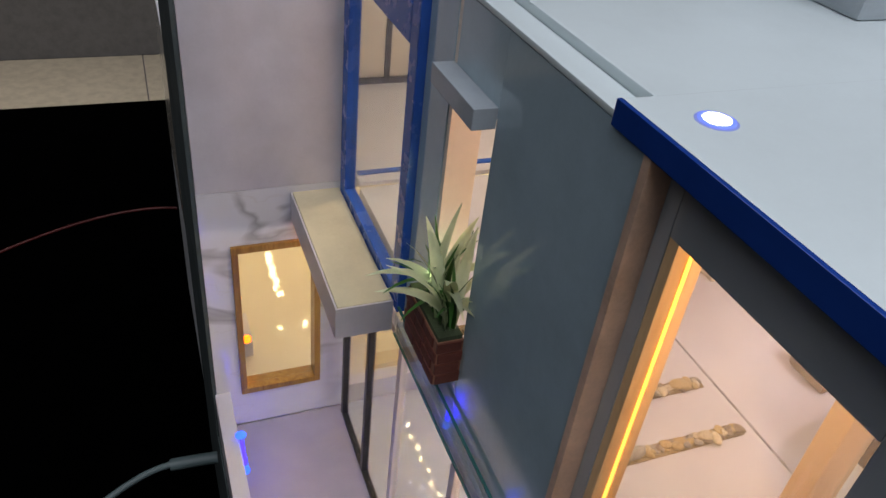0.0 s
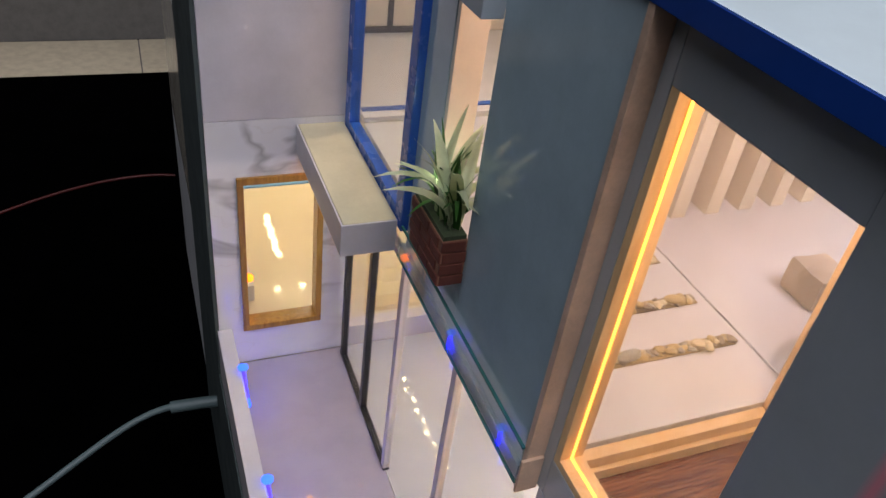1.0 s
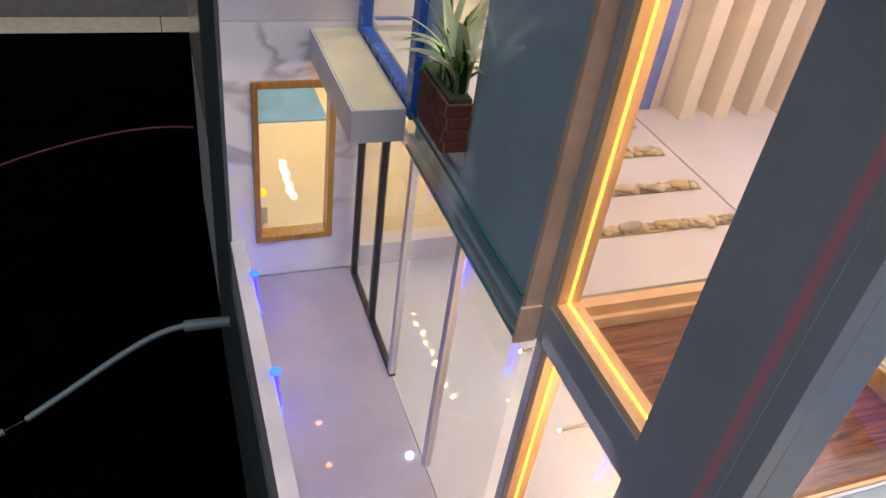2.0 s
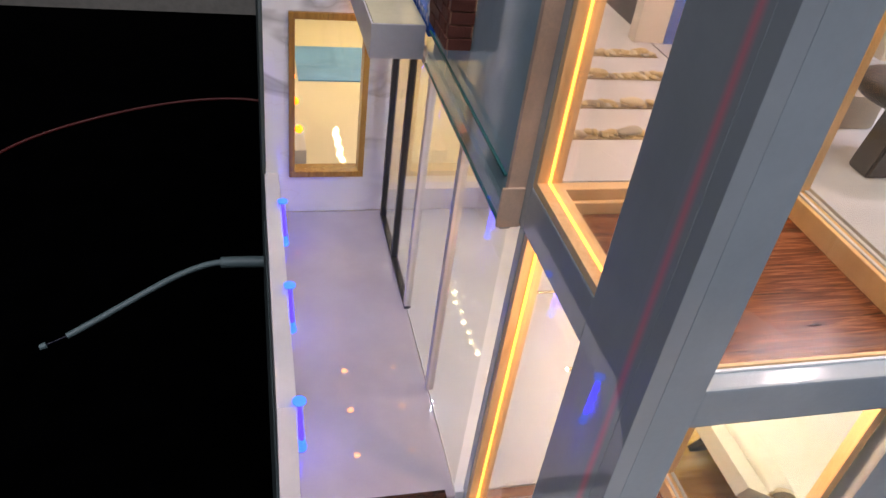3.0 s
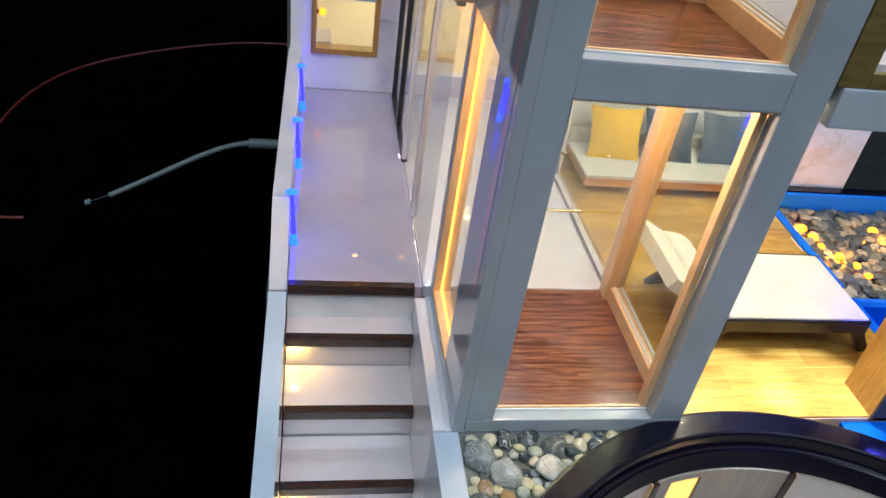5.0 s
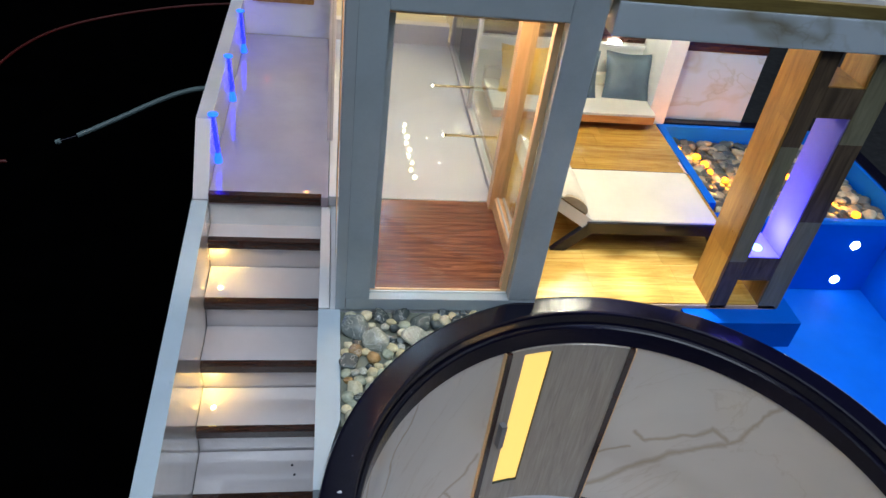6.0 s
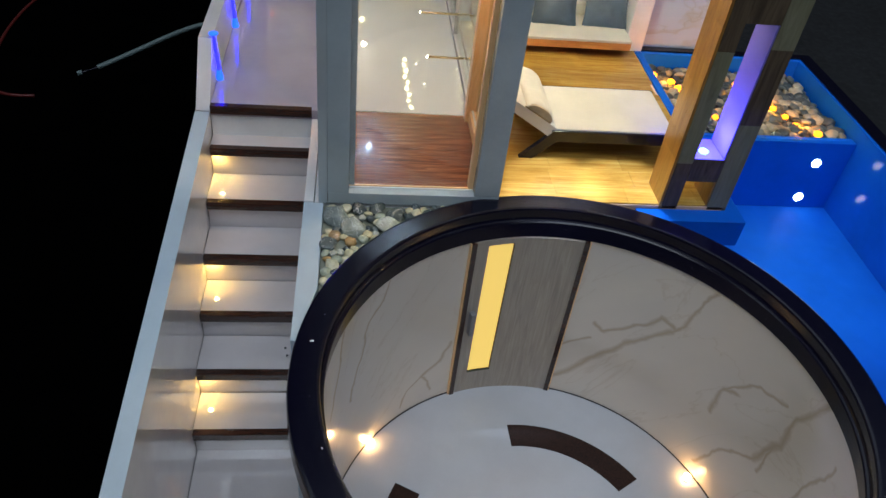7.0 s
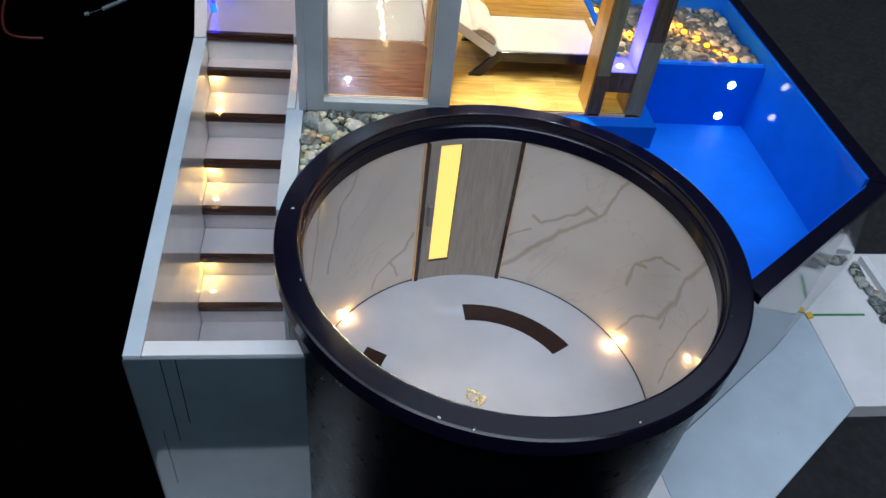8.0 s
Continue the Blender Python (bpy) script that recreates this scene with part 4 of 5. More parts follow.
# slot gravel strips and slat wall in the upper room
M_TRAY = painted("sandy_grit", (0.44, 0.34, 0.18), 0.8, 0.45, 0.8)
SLOTS = (2.63, 3.12, 3.66, 4.15)
pebble_meshes = []
rng = random.Random(4)
for k in range(7):
    bm = bmesh.new()
    bmesh.ops.create_icosphere(bm, subdivisions=3, radius=1)
    off = Vector((k * 7.1, k * 3.3, 2.2))
    cuts_ = [(Vector((rng.uniform(-1, 1), rng.uniform(-1, 1), rng.uniform(-0.3, 1))).normalized(), rng.uniform(0.6, 0.8)) for _ in range(6)]
    for v in bm.verts:
        p = v.co.copy()
        v.co *= 1 + (0.22 + 0.16 * (k % 2)) * noise.noise(p * 1.1 + off) + (0.06 + 0.05 * (k % 2)) * noise.noise(p * 2.6 + off)
        for n_, d_ in (cuts_ if k % 2 else ()):
            over = v.co.dot(n_) - d_
            if over > 0:
                v.co -= 0.9 * over * n_
        v.co.x *= 1.0 + 0.35 * (k % 3) / 2
        v.co.z *= 0.62
    bmesh.ops.scale(bm, verts=bm.verts[:], vec=(S, S, S))
    me = bpy.data.meshes.new("pebble")
    bm.to_mesh(me)
    bm.free()
    me.shade_smooth()
    pebble_meshes.append(me)


def pebble_set(material):
    out = []
    for me in pebble_meshes:
        c = me.copy()
        c.materials.append(material)
        out.append(c)
    return out


PEB, PEB2 = pebble_set(M_PEBBLE), pebble_set(M_PEBBLE2)
GRIT = pebble_set(stony("ochre_gravel", ((0.0, (0.58, 0.44, 0.2)), (0.3, (0.72, 0.62, 0.4)), (0.5, (0.34, 0.28, 0.18)), (0.66, (0.62, 0.47, 0.22)), (0.88, (0.46, 0.43, 0.34))), 7.0, 0.3))
ROUGH, ROUND = PEB[1::2], pebble_set(M_CREAMSTONE)[0::2]
for y in SLOTS:
    strip = thing("gravel_strip", (3.0, y, UP), "narrow strip of small river gravel set in the white floor", "gravel", "gravel strips")
    bar(strip, "tray", M_TRAY, (2.1, 3.74, y - 0.055, y + 0.055, UP + 0.002, UP + 0.01), 0)
    for k in range(64):
        r = rng.choice((0.02, 0.026, 0.03, 0.034, 0.038))
        piece("pebble", rng.choice(GRIT), strip, (2.14 + 1.57 * k / 63, y + rng.uniform(-0.034, 0.034), UP + 0.01 + 0.4 * r), (0, 0, rng.uniform(0, 6)), (r * 1.3, r, r))
    for x in (rng.uniform(2.75, 3.1), rng.uniform(3.4, 3.6)):
        r = rng.uniform(0.045, 0.06)
        piece("pebble", rng.choice(GRIT), strip, (x, y, UP + 0.012 + 0.5 * r), (0, 0, rng.uniform(-0.3, 0.3)), (r * 1.4, min(r, 0.048), r))

slab("wall_upper_end", M_CREAM, "plain cream end of the slatted wall", "wall", (3.66, 4.196, 4.46, 4.6, UP + 0.002, 9.64), 0.006)
# the niche lamp's violet glow is put into this lining colour
M_NICHE = painted("violet_glow_tint", (0.2, 0.17, 0.55), 0.2, 0.06)
M_SLAT = painted("ivory_slat", (0.82, 0.75, 0.58), 0.3, 0.06)
slab("trim_blue_post", M_BLUEFRAME, "slim blue upright strip beside the slatted wall", "trim", (3.96, 4.09, 4.44, 4.457, UP + 0.002, 9.62), 0.003)
slats = thing("slat_wall", (5.0, 4.4, UP), "row of ivory upright slats before a lilac wall", "slat wall", kind="structure")
bar(slats, "backing", painted("violet_grey_board", (0.48, 0.42, 0.56), 0.35, 0.08), (4.2, 6.6, 4.5, 4.6, UP, 9.64), 0.006)
for k in range(6):
    x = 4.26 + 0.4 * k
    bar(slats, "slat", M_SLAT, (x, x + 0.16, 4.2, 4.497, UP, 9.64), 0.008)

# balcony beside the upper box
slab("beam_front", M_BEAM, "blue-grey marbled beam under the balcony", "beam", (3.92, 7.0, 0.25, 0.5, 6.60, 6.88), 0.015)
slab("floor_balcony", M_WHITE, "white balcony floor", "floor", (3.86, 6.9, 0.404, 4.5, 6.72, UP))
slab("ceiling_terrace", M_BOARD, "white soffit over the terrace", "ceiling", (3.86, 6.9, 0.51, 5.2, 6.60, 6.70))
slab("trim_balcony", M_OLIVE, "olive-brown wooden edging of the balcony", "trim", [(4.079, 6.95, 0.26, 0.32, 6.885, 6.985), (3.87, 4.075, 0.26, 0.40, 6.885, 9.6)], 0.006)

side = thing("stool", (4.5, 2.12, UP), "dark brown stool with one thick slanting leg", "stool")
bm = bmesh.new()
extruded(bm, [(4.38, UP), (4.60, UP), (4.74, 7.5), (4.48, 7.5)], "y", 2.0, 2.22)
bmesh.ops.bevel(bm, geom=bm.edges[:], offset=0.02, segments=2, affect="EDGES")
part("leg", bm, M_STONE, side)
bm = bmesh.new()
bmesh.ops.create_uvsphere(bm, u_segments=28, v_segments=14, radius=1, matrix=Matrix.Translation((4.56, 2.2, 7.6)) @ Matrix.Diagonal((0.4, 0.3, 0.14, 1)))
for v in bm.verts:
    v.co.z += 0.35 * (v.co.x - 4.56) ** 2
part("seat", bm, M_STONE, side, smooth=60)
bm = bmesh.new()
box(bm, 4.62, 5.02, 2.74, 3.12, UP, UP + 0.30, 0.05)
bmesh.ops.subdivide_edges(bm, edges=bm.edges[:], cuts=2, use_grid_fill=True)
for v in bm.verts:
    if v.co.z > UP + 0.01:
        v.co += Vector((0.03, 0.03, 0.02)) * noise.noise(v.co * 4)
single("stone_seat", bm, painted("rough_stone", (0.5, 0.42, 0.33), 0.8, 0.2, 0.5), "rough pale stone block on the white floor", "stone", smooth=60, base=(4.82, 2.93, UP))

# ---- roof ----
slab("roof_front", M_ROOF, "white roof panel over the glass box", "roof", (1.75, 4.6, -0.05, 2.366, 9.80, 9.905), 0.006)
slab("trim_roof", M_NAVY, "deep blue glossy acrylic edge of the roof", "trim", [(1.722, 1.746, -0.08, 2.366, 9.79, 9.907), (1.75, 4.6, -0.08, -0.054, 9.79, 9.907)], 0.003)
slab("roof_rear", M_ROOF, "white roof panel of the rear house", "roof", (1.92, 6.7, 2.37, 4.5, 9.745, 9.89), 0.01)
slab("trim_gutter", M_ROOF, "white glossy gutter strip along the roof", "trim", (1.745, 1.916, 2.37, 4.53, 9.805, 9.84), 0.012)
rl = thing("roof_lamp", (2.022, 2.118, 9.905), "round roof lamp glowing white-blue", "lamp")
bm = bmesh.new()
rod(bm, (2.022, 2.118, 9.905), (2.022, 2.118, 9.915), 0.056, n=32)
part("lens", bm, G_ROOF, rl, smooth=40)
# two glowing rings imitate the soft blue halo round the lens
bm = bmesh.new()
lathe(bm, (2.022, 2.118), [(0.057, 9.9055), (0.075, 9.9055), (0.075, 9.911), (0.057, 9.913)], 32)
part("ring", bm, glowing("blue_halo", (0.12, 0.22, 1.0), 1.3), rl, smooth=40)
bm = bmesh.new()
lathe(bm, (2.022, 2.118), [(0.0755, 9.9055), (0.088, 9.9055), (0.088, 9.907), (0.0755, 9.909)], 32)
part("outer_ring", bm, glowing("faint_blue_halo", (0.3, 0.42, 1.0), 0.34), rl, smooth=40)
slab("chimney_block", M_GREY, "grey lacquered block on the roof", "chimney", (3.76, 5.2, 3.11, 4.4, 9.892, 10.6), 0.03, kind="")

# ---- planter ----
pl = thing("planter", (1.66, 3.8, 7.30), "red brick planter box with a white-green plant", "planter")
bm = bmesh.new()
box(bm, 1.552, FX - 0.01, 3.372, 3.99, 7.312, 7.70)
part("core", bm, M_MORTAR, pl)
bm = bmesh.new()
box(bm, 1.56, FX - 0.02, 3.38, 3.98, 7.70, 7.735)
part("soil", bm, painted("moss_fill", (0.07, 0.1, 0.05), 0.9, 0.45, 0.9), pl, "dark mossy fill")
brick_y = finish("brick", (lambda b: (box(b, -0.088, 0.088, -0.012, 0.012, -0.042, 0.042, 0.007), b)[1])(bmesh.new()), M_BRICK)
brick_h = finish("brick", (lambda b: (box(b, -0.04, 0.04, -0.012, 0.012, -0.042, 0.042, 0.007), b)[1])(bmesh.new()), M_BRICK)
brick_x = finish("brick", (lambda b: (box(b, -0.012, 0.012, -0.092, 0.092, -0.042, 0.042, 0.007), b)[1])(bmesh.new()), M_BRICK)
for row in range(4):
    z = 7.36 + 0.0975 * row
    odd = row % 2
    piece("brick", brick_y, pl, (1.628 + 0.01 * odd, 3.372, z) if odd else (1.652, 3.372, z))
    if odd:
        piece("brick", brick_h, pl, (1.70, 3.3715, z), (0, 0, 0), (0.6, 1, 1))
    for k in range(3):
        piece("brick", brick_x, pl, (1.552, min(3.465 + 0.2 * k + 0.06 * odd, 3.895), z))

plant = thing("plant", (1.66, 3.7, 7.74), "leafy plant with long white-green leaves in a brick planter", "plant")


def leaf(length, width, bend, name, material, place, turn):
    """One arching blade with a folded middle, tapering to a point."""
    bm = bmesh.new()
    rows = []
    for k in range(9):
        f = k / 8
        w = width * math.sin(math.pi * min(1, 0.12 + 0.88 * f)) ** 0.8 * (1 - 0.25 * f) + 0.003
        a = bend * f
        r, z = length * f * math.sin(a), length * f * math.cos(a)
        rows.append([bm.verts.new((r, -w, z + 0.25 * w)), bm.verts.new((r, 0, z)), bm.verts.new((r, w, z + 0.25 * w))])
    for a, b in zip(rows, rows[1:]):
        bm.faces.new((a[0], a[1], b[1], b[0])), bm.faces.new((a[1], a[2], b[2], b[1]))
    bmesh.ops.solidify(bm, geom=bm.faces[:], thickness=0.006)
    me = finish(name, bm, material, smooth=80)
    piece(name, me, plant, place, (0, 0, turn))


rng = random.Random(11)
for k in range(34):
    leaf(rng.uniform(0.3, 0.68), rng.uniform(0.012, 0.024), rng.uniform(0.15, 1.2), "leaf", M_LEAF, (1.66 + rng.uniform(-0.05, 0.05), 3.62 + rng.uniform(-0.18, 0.2), 7.72), rng.uniform(0, 6.28))
for k in range(19):
    leaf(rng.uniform(0.42, 0.84), rng.uniform(0.035, 0.06), rng.uniform(0.1, 1.25), "leaf", M_PALELEAF, (1.66 + rng.uniform(-0.04, 0.04), 3.6 + rng.uniform(-0.14, 0.14), 7.72), rng.uniform(0, 6.28))
lamp("POINT", "planter_glow", (1.66, 3.8, 7.95), 0.006, (0.75, 1.0, 0.62), 0.12)

# ---- terrace ----
PATIO = 3.72
MTOP, MX = 4.80, 8.02
terrace = thing("floor_terrace", (5.2, 2, 3.55), "glossy yellow oak plank terrace floor", "floor", kind="structure")
bm = bmesh.new()
box(bm, 3.86, 6.56, 0.32, 5.2, 0.0, PATIO - 0.02)
part("base", bm, M_TAN, terrace)
rng = random.Random(2)
cuts = 0
for row in range(15):
    y0 = 0.33 + 0.323 * row
    x = 3.87 - rng.uniform(0, 0.8)
    while x < 6.55:
        length = rng.uniform(0.8, 1.5)
        a, b = max(3.87, x), min(6.555, x + length)
        if b - a > 0.08:
            bm = bmesh.new()
            box(bm, a + 0.001, b - 0.001, y0 + 0.001, y0 + 0.322, PATIO - 0.018, PATIO)
            part("plank", bm, M_OAK, terrace)
        x += length

lounge = thing("lounge_chair", (5.2, 1.7, PATIO), "white cushioned lounge chair on black slanting legs", "lounge chair")
LZ = 4.14
bm = bmesh.new()
box(bm, 4.60, 6.12, 1.2, 2.25, LZ - 0.09, LZ, 0.02)
part("mattress", bm, M_LINEN, lounge)
bm = bmesh.new()
box(bm, 4.58, 6.14, 1.175, 1.235, LZ - 0.17, LZ - 0.02, 0.01)
box(bm, 4.58, 6.14, 2.215, 2.275, LZ - 0.17, LZ - 0.01, 0.01)
box(bm, 4.7, 6.05, 1.235, 2.215, LZ - 0.16, LZ - 0.092, 0.005)
part("frame", bm, M_BLACK, lounge)
for y in (1.18, 2.2):
    bm = bmesh.new()
    extruded(bm, [(4.62, LZ - 0.02), (4.80, LZ - 0.04), (4.40, PATIO), (4.23, PATIO)], "y", y, y + 0.07)
    part("leg", bm, M_BLACK, lounge)
    bm = bmesh.new()
    extruded(bm, [(6.0, LZ - 0.16), (6.13, LZ - 0.16), (6.3, PATIO), (6.17, PATIO)], "y", y, y + 0.07)
    part("leg", bm, M_BLACK, lounge)
bm = bmesh.new()
extruded(bm, [(4.58, LZ - 0.13), (4.63, LZ + 0.0), (3.94, LZ + 0.44), (3.86, LZ + 0.34)], "y", 1.2, 2.25)
part("backrest", bm, M_LINEN, lounge)


def bolster(bm, y0, y1, grow=0.0, crease=1.0):
    """A long half-round cushion lying on the sloping backrest, with softly rounded ends."""
    along, up = Vector((-0.843, 0, 0.538)), Vector((0.538, 0, 0.843))
    rows = []
    for i in range(25):
        f = i / 24
        end = (1 - abs(2 * f - 1) ** 8) ** 0.5 if crease else 1.0
        row = []
        for j in range(19):
            a = math.pi * j / 18
            p = Vector((4.56, y0 + (y1 - y0) * f, LZ + 0.052)) + along * (0.2 - (0.2 + grow) * math.cos(a)) + up * ((0.115 + grow) * math.sin(a) ** 0.8 * (0.55 + 0.45 * end))
            p += crease * (0.022 * noise.noise(p * 5) + 0.008 * noise.noise(p * 16)) * up * math.sin(a)
            row.append(bm.verts.new(p))
        rows.append(row)
    for p, q in zip(rows, rows[1:]):
        for j in range(18):
            bm.faces.new((p[j], p[j + 1], q[j + 1], q[j]))
        bm.faces.new((p[18], p[0], q[0], q[18]))
    bm.faces.new(rows[0][::-1]), bm.faces.new(rows[-1])
    bmesh.ops.recalc_face_normals(bm, faces=bm.faces[:])


bm = bmesh.new()
bolster(bm, 1.235, 2.2)
pillow = part("pillow", bm, M_LINEN, lounge, "long white half-round bolster", 60)
bm = bmesh.new()
bolster(bm, 1.215, 1.30, -0.02, 0.0)
part("end_patch", bm, painted("beige_weave", (0.42, 0.36, 0.26), 0.8, 0.3, 0.5), pillow, "beige woven end", 60)
bm = bmesh.new()
rod(bm, (4.54, 1.213, LZ + 0.062), (4.20, 1.213, LZ + 0.279), 0.009, n=8)
part("piping", bm, M_BRASS, pillow, "golden piping")

sofa = thing("sofa", (5.3, 4.6, PATIO), "built-in white bench sofa on an orange wood plinth", "sofa")
bar(sofa, "plinth", M_ORANGEWOOD, (4.0, 6.38, 3.99, 4.98, PATIO + 0.13, PATIO + 0.24), 0.008)
bar(sofa, "base", M_DARK, (4.1, 6.2, 4.4, 4.98, PATIO, PATIO + 0.13), 0.005)
bar(sofa, "seat", M_LINEN, (4.0, 6.38, 3.985, 4.98, PATIO + 0.244, PATIO + 0.285), 0.012)
bar(sofa, "backrest", M_LINEN, (4.0, 6.38, 4.86, 4.98, PATIO + 0.288, PATIO + 0.46), 0.02)


def cushion(name, label, c, size, material, turn):
    bm = bmesh.new()
    n = 14
    for side in (1, -1):
        grid = []
        for i in range(n + 1):
            row = []
            for j in range(n + 1):
                u, v = 2 * i / n - 1, 2 * j / n - 1
                bulge = 0.24 * (max(0, (1 - u * u) * (1 - v * v))) ** 0.45
                pinch = 1 - 0.10 * (1 - (u * v) ** 2)
                row.append(bm.verts.new((u * pinch * size / 2, side * bulge * size / 2 * (1 + 0.3 * noise.noise(Vector((u * 3.2, v * 3.2, side * 3 + c[0])))), v * pinch * size / 2)))
            grid.append(row)
        for i in range(n):
            for j in range(n):
                bm.faces.new((grid[i][j], grid[i + 1][j], grid[i + 1][j + 1], grid[i][j + 1]))
    bmesh.ops.remove_doubles(bm, verts=bm.verts[:], dist=0.002)
    bmesh.ops.recalc_face_normals(bm, faces=bm.faces[:])
    bmesh.ops.rotate(bm, verts=bm.verts[:], cent=(0, 0, 0), matrix=Euler((radians(-27), 0, radians(turn))).to_matrix())
    bmesh.ops.translate(bm, verts=bm.verts[:], vec=c)
    return single(name, bm, material, label, "cushion", "sofa cushions", smooth=60, base=(c[0], c[1], c[2] - size / 2))


SEAT = PATIO + 0.285
for x, m, lb in ((6.06, M_FABRIC, "square slate-blue cushion on the white sofa"), (5.25, M_FABRIC, "square slate-blue cushion on the white sofa"), (4.5, M_MUSTARD, "mustard yellow cushion on the white sofa")):
    cushion("cushion", lb, (x, 4.60, SEAT + 0.28), 0.72, m, -4)
slab("wall_terrace", M_BOARD, "white rear wall behind the sofa", "wall", [(3.86, 6.38, 5.02, 5.2, PATIO, 4.62), (6.40, 6.675, 4.27, 5.2, PATIO, 6.6)])
boards = thing("wall_terrace_upper", (5.1, 5.1, 4.62), "dark brown upright boards above the sofa", "wall", kind="structure")
bar(boards, "backing", M_NOSING, (3.86, 6.38, 5.06, 5.2, 4.624, 6.6), 0)
for k in range(14):
    x = 3.88 + 0.178 * k
    bar(boards, "board", M_NOSING, (x, x + 0.165, 5.03, 5.058, 4.64, 6.59), 0.006)
slab("ledge_terrace", M_BOARD, "white ledge on top of the sofa's back wall", "ledge", (3.88, 6.37, 4.97, 5.015, 4.56, 4.62), 0.008)
slab("wall_terrace_marble", M_MARBLE3, "pale marble panel behind the pebble bed", "wall", (6.679, MX, 4.48, 4.66, 3.60, MTOP))
slab("wall_terrace_boards", M_NOSING, "dark brown boarding above the marble panel", "wall", (6.679, MX, 4.47, 4.66, MTOP + 0.004, 6.6))
# glowing beads imitate a reflected highlight; the ledge has no lamps
for x, r in ((5.82, 0.026), (5.87, 0.034), (5.92, 0.034), (5.965, 0.026)):
    led = thing("ledge_glint", (x, 4.99, 4.62), "tiny warm white bead imitating a highlight on the white ledge", "lamp", "lamps on the ledge")
    bm = bmesh.new()
    ball(bm, (x, 4.99, 4.62 + r), r, u=8, v=6)
    part("bulb", bm, G_WHITE, led, smooth=60)

# pillar with niches
pil = thing("pillar", (6.2, 0.55, 3.65), "tall veneered pillar with a violet-lit niche", "pillar", kind="structure")
PX0, PX1, PY0, PY1 = 5.80, 6.60, 0.32, 0.75
NX0, NX1 = 5.99, 6.36
for x0, x1, tones in ((PX0 + 0.004, NX0, ((3.66, 4.3, M_WALNUT), (4.3, 5.65, M_GREYOAK), (5.65, 6.60, M_WALNUT))),
                     (NX1, PX1, ((3.66, 4.82, M_GREYOAK), (4.82, 5.7, M_WALNUT), (5.7, 6.60, M_GREYOAK)))):
    for z0, z1, m in tones:
        bar(pil, "stile", m, (x0, x1, PY0, PY1, z0, z1), 0.004)
for z0, z1 in ((4.06, 4.36), (5.96, 6.25)):
    bar(pil, "crosspiece", M_WALNUT, (NX0 + 0.003, NX1 - 0.003, PY0, PY1, z0, z1), 0.003)
for z in (3.66, 6.253):
    bar(pil, "shelf", M_PINE, (NX0 + 0.004, NX1 - 0.024, PY0 + 0.004, PY1 - 0.004, z, z + 0.012), 0)
bar(pil, "shelf", M_NICHE, (NX0 + 0.004, NX1 - 0.024, PY0 + 0.004, PY1 - 0.004, 4.3605, 4.366), 0, "niche lining tinted violet for the lamp's glow")
cuts = [3.66, 4.35, 4.62, 5.2, 5.42, 5.9, 6.60]
for z0, z1 in zip(cuts, cuts[1:]):
    for y0, y1 in ((PY0, 0.53), (0.53, PY1)):
        bar(pil, "veneer_block", M_PINE, (PX0 - 0.03, PX0, y0, y1, z0, z1), 0)
for z0, z1 in ((3.66, 4.055), (6.255, 6.60)):
    bar(pil, "reveal", M_PINE, (NX1 - 0.02, NX1 - 0.004, PY0 + 0.01, PY1 - 0.01, z0, z1), 0)
bar(pil, "reveal", M_NICHE, (NX1 - 0.02, NX1 - 0.004, PY0 + 0.01, PY1 - 0.01, 4.365, 5.955), 0, "niche lining tinted violet for the lamp's glow")
nl = thing("niche_lamp", (6.15, 0.48, 4.36), "small cold-white lamp in the pillar niche", "lamp")
bm = bmesh.new()
ball(bm, (6.15, 0.48, 4.372), 0.055, 0.5)
part("bulb", bm, glowing("blue_white_led", (0.28, 0.6, 1.0), 6), nl, smooth=60)
lamp("POINT", "niche_glow", (6.13, 0.45, 4.6), 0.11, (0.10, 0.10, 1.0), 0.05)
slab("ledge_pillar", M_BLUE, "blue acrylic ledge under the pillar", "ledge", [(5.5, 6.78, 0.1, 0.8, 3.30, 3.655)], 0.01)

# ---- pool and pebble bed ----
RIM = 3.72
CX, CY = 4.34, -2.36
PFL, NY, LIP, EX = 2.36, 2.15, 3.50, 9.345      # pool floor, north wall, bed lip, east wall
arc = [(CX + 2.53 * math.cos(radians(a)), CY + 2.53 * math.sin(radians(a))) for a in range(-10, 62, 4)]
bm = bmesh.new()
prism(bm, [(5.56, 0.09), (6.79, 0.09), (6.79, NY), (EX, NY), (EX, -1.06), (6.90, -2.92)] + arc, PFL - 0.14, PFL)
single("floor_pool", bm, M_POOL, "bright blue pool floor", "pool floor", kind="structure")
slab("wall_pool_north", M_BLUE, "blue acrylic pool wall below the pebble bed", "pool wall", (6.57, EX - 0.004, NY, NY + 0.08, PFL, LIP), 0.006)
slab("wall_pool_west", M_BLUE, "blue acrylic pool wall below the terrace", "pool wall", (6.57, 6.786, 0.81, NY - 0.004, PFL, 3.64), 0.006)
slab("wall_pool_east", M_BLUE, "blue acrylic pool wall reaching past the pebble bed", "pool wall", (EX, EX + 0.05, -1.02, 4.33, PFL - 0.1, 3.70), 0)
bm = bmesh.new()
prism(bm, [(EX, -1.07), (EX + 0.03, -1.12), (6.93, -2.97), (6.90, -2.91)], PFL - 0.1, 3.63)
single("wall_pool_diagonal", bm, M_BLUE, "blue acrylic slanting pool wall", "pool wall", kind="structure")
bm = bmesh.new()
prism(bm, [(EX + 0.055, -1.08), (9.64, -1.15), (9.60, 4.47), (6.68, 4.47), (6.68, 4.335), (EX + 0.055, 4.335)], 3.60, RIM)
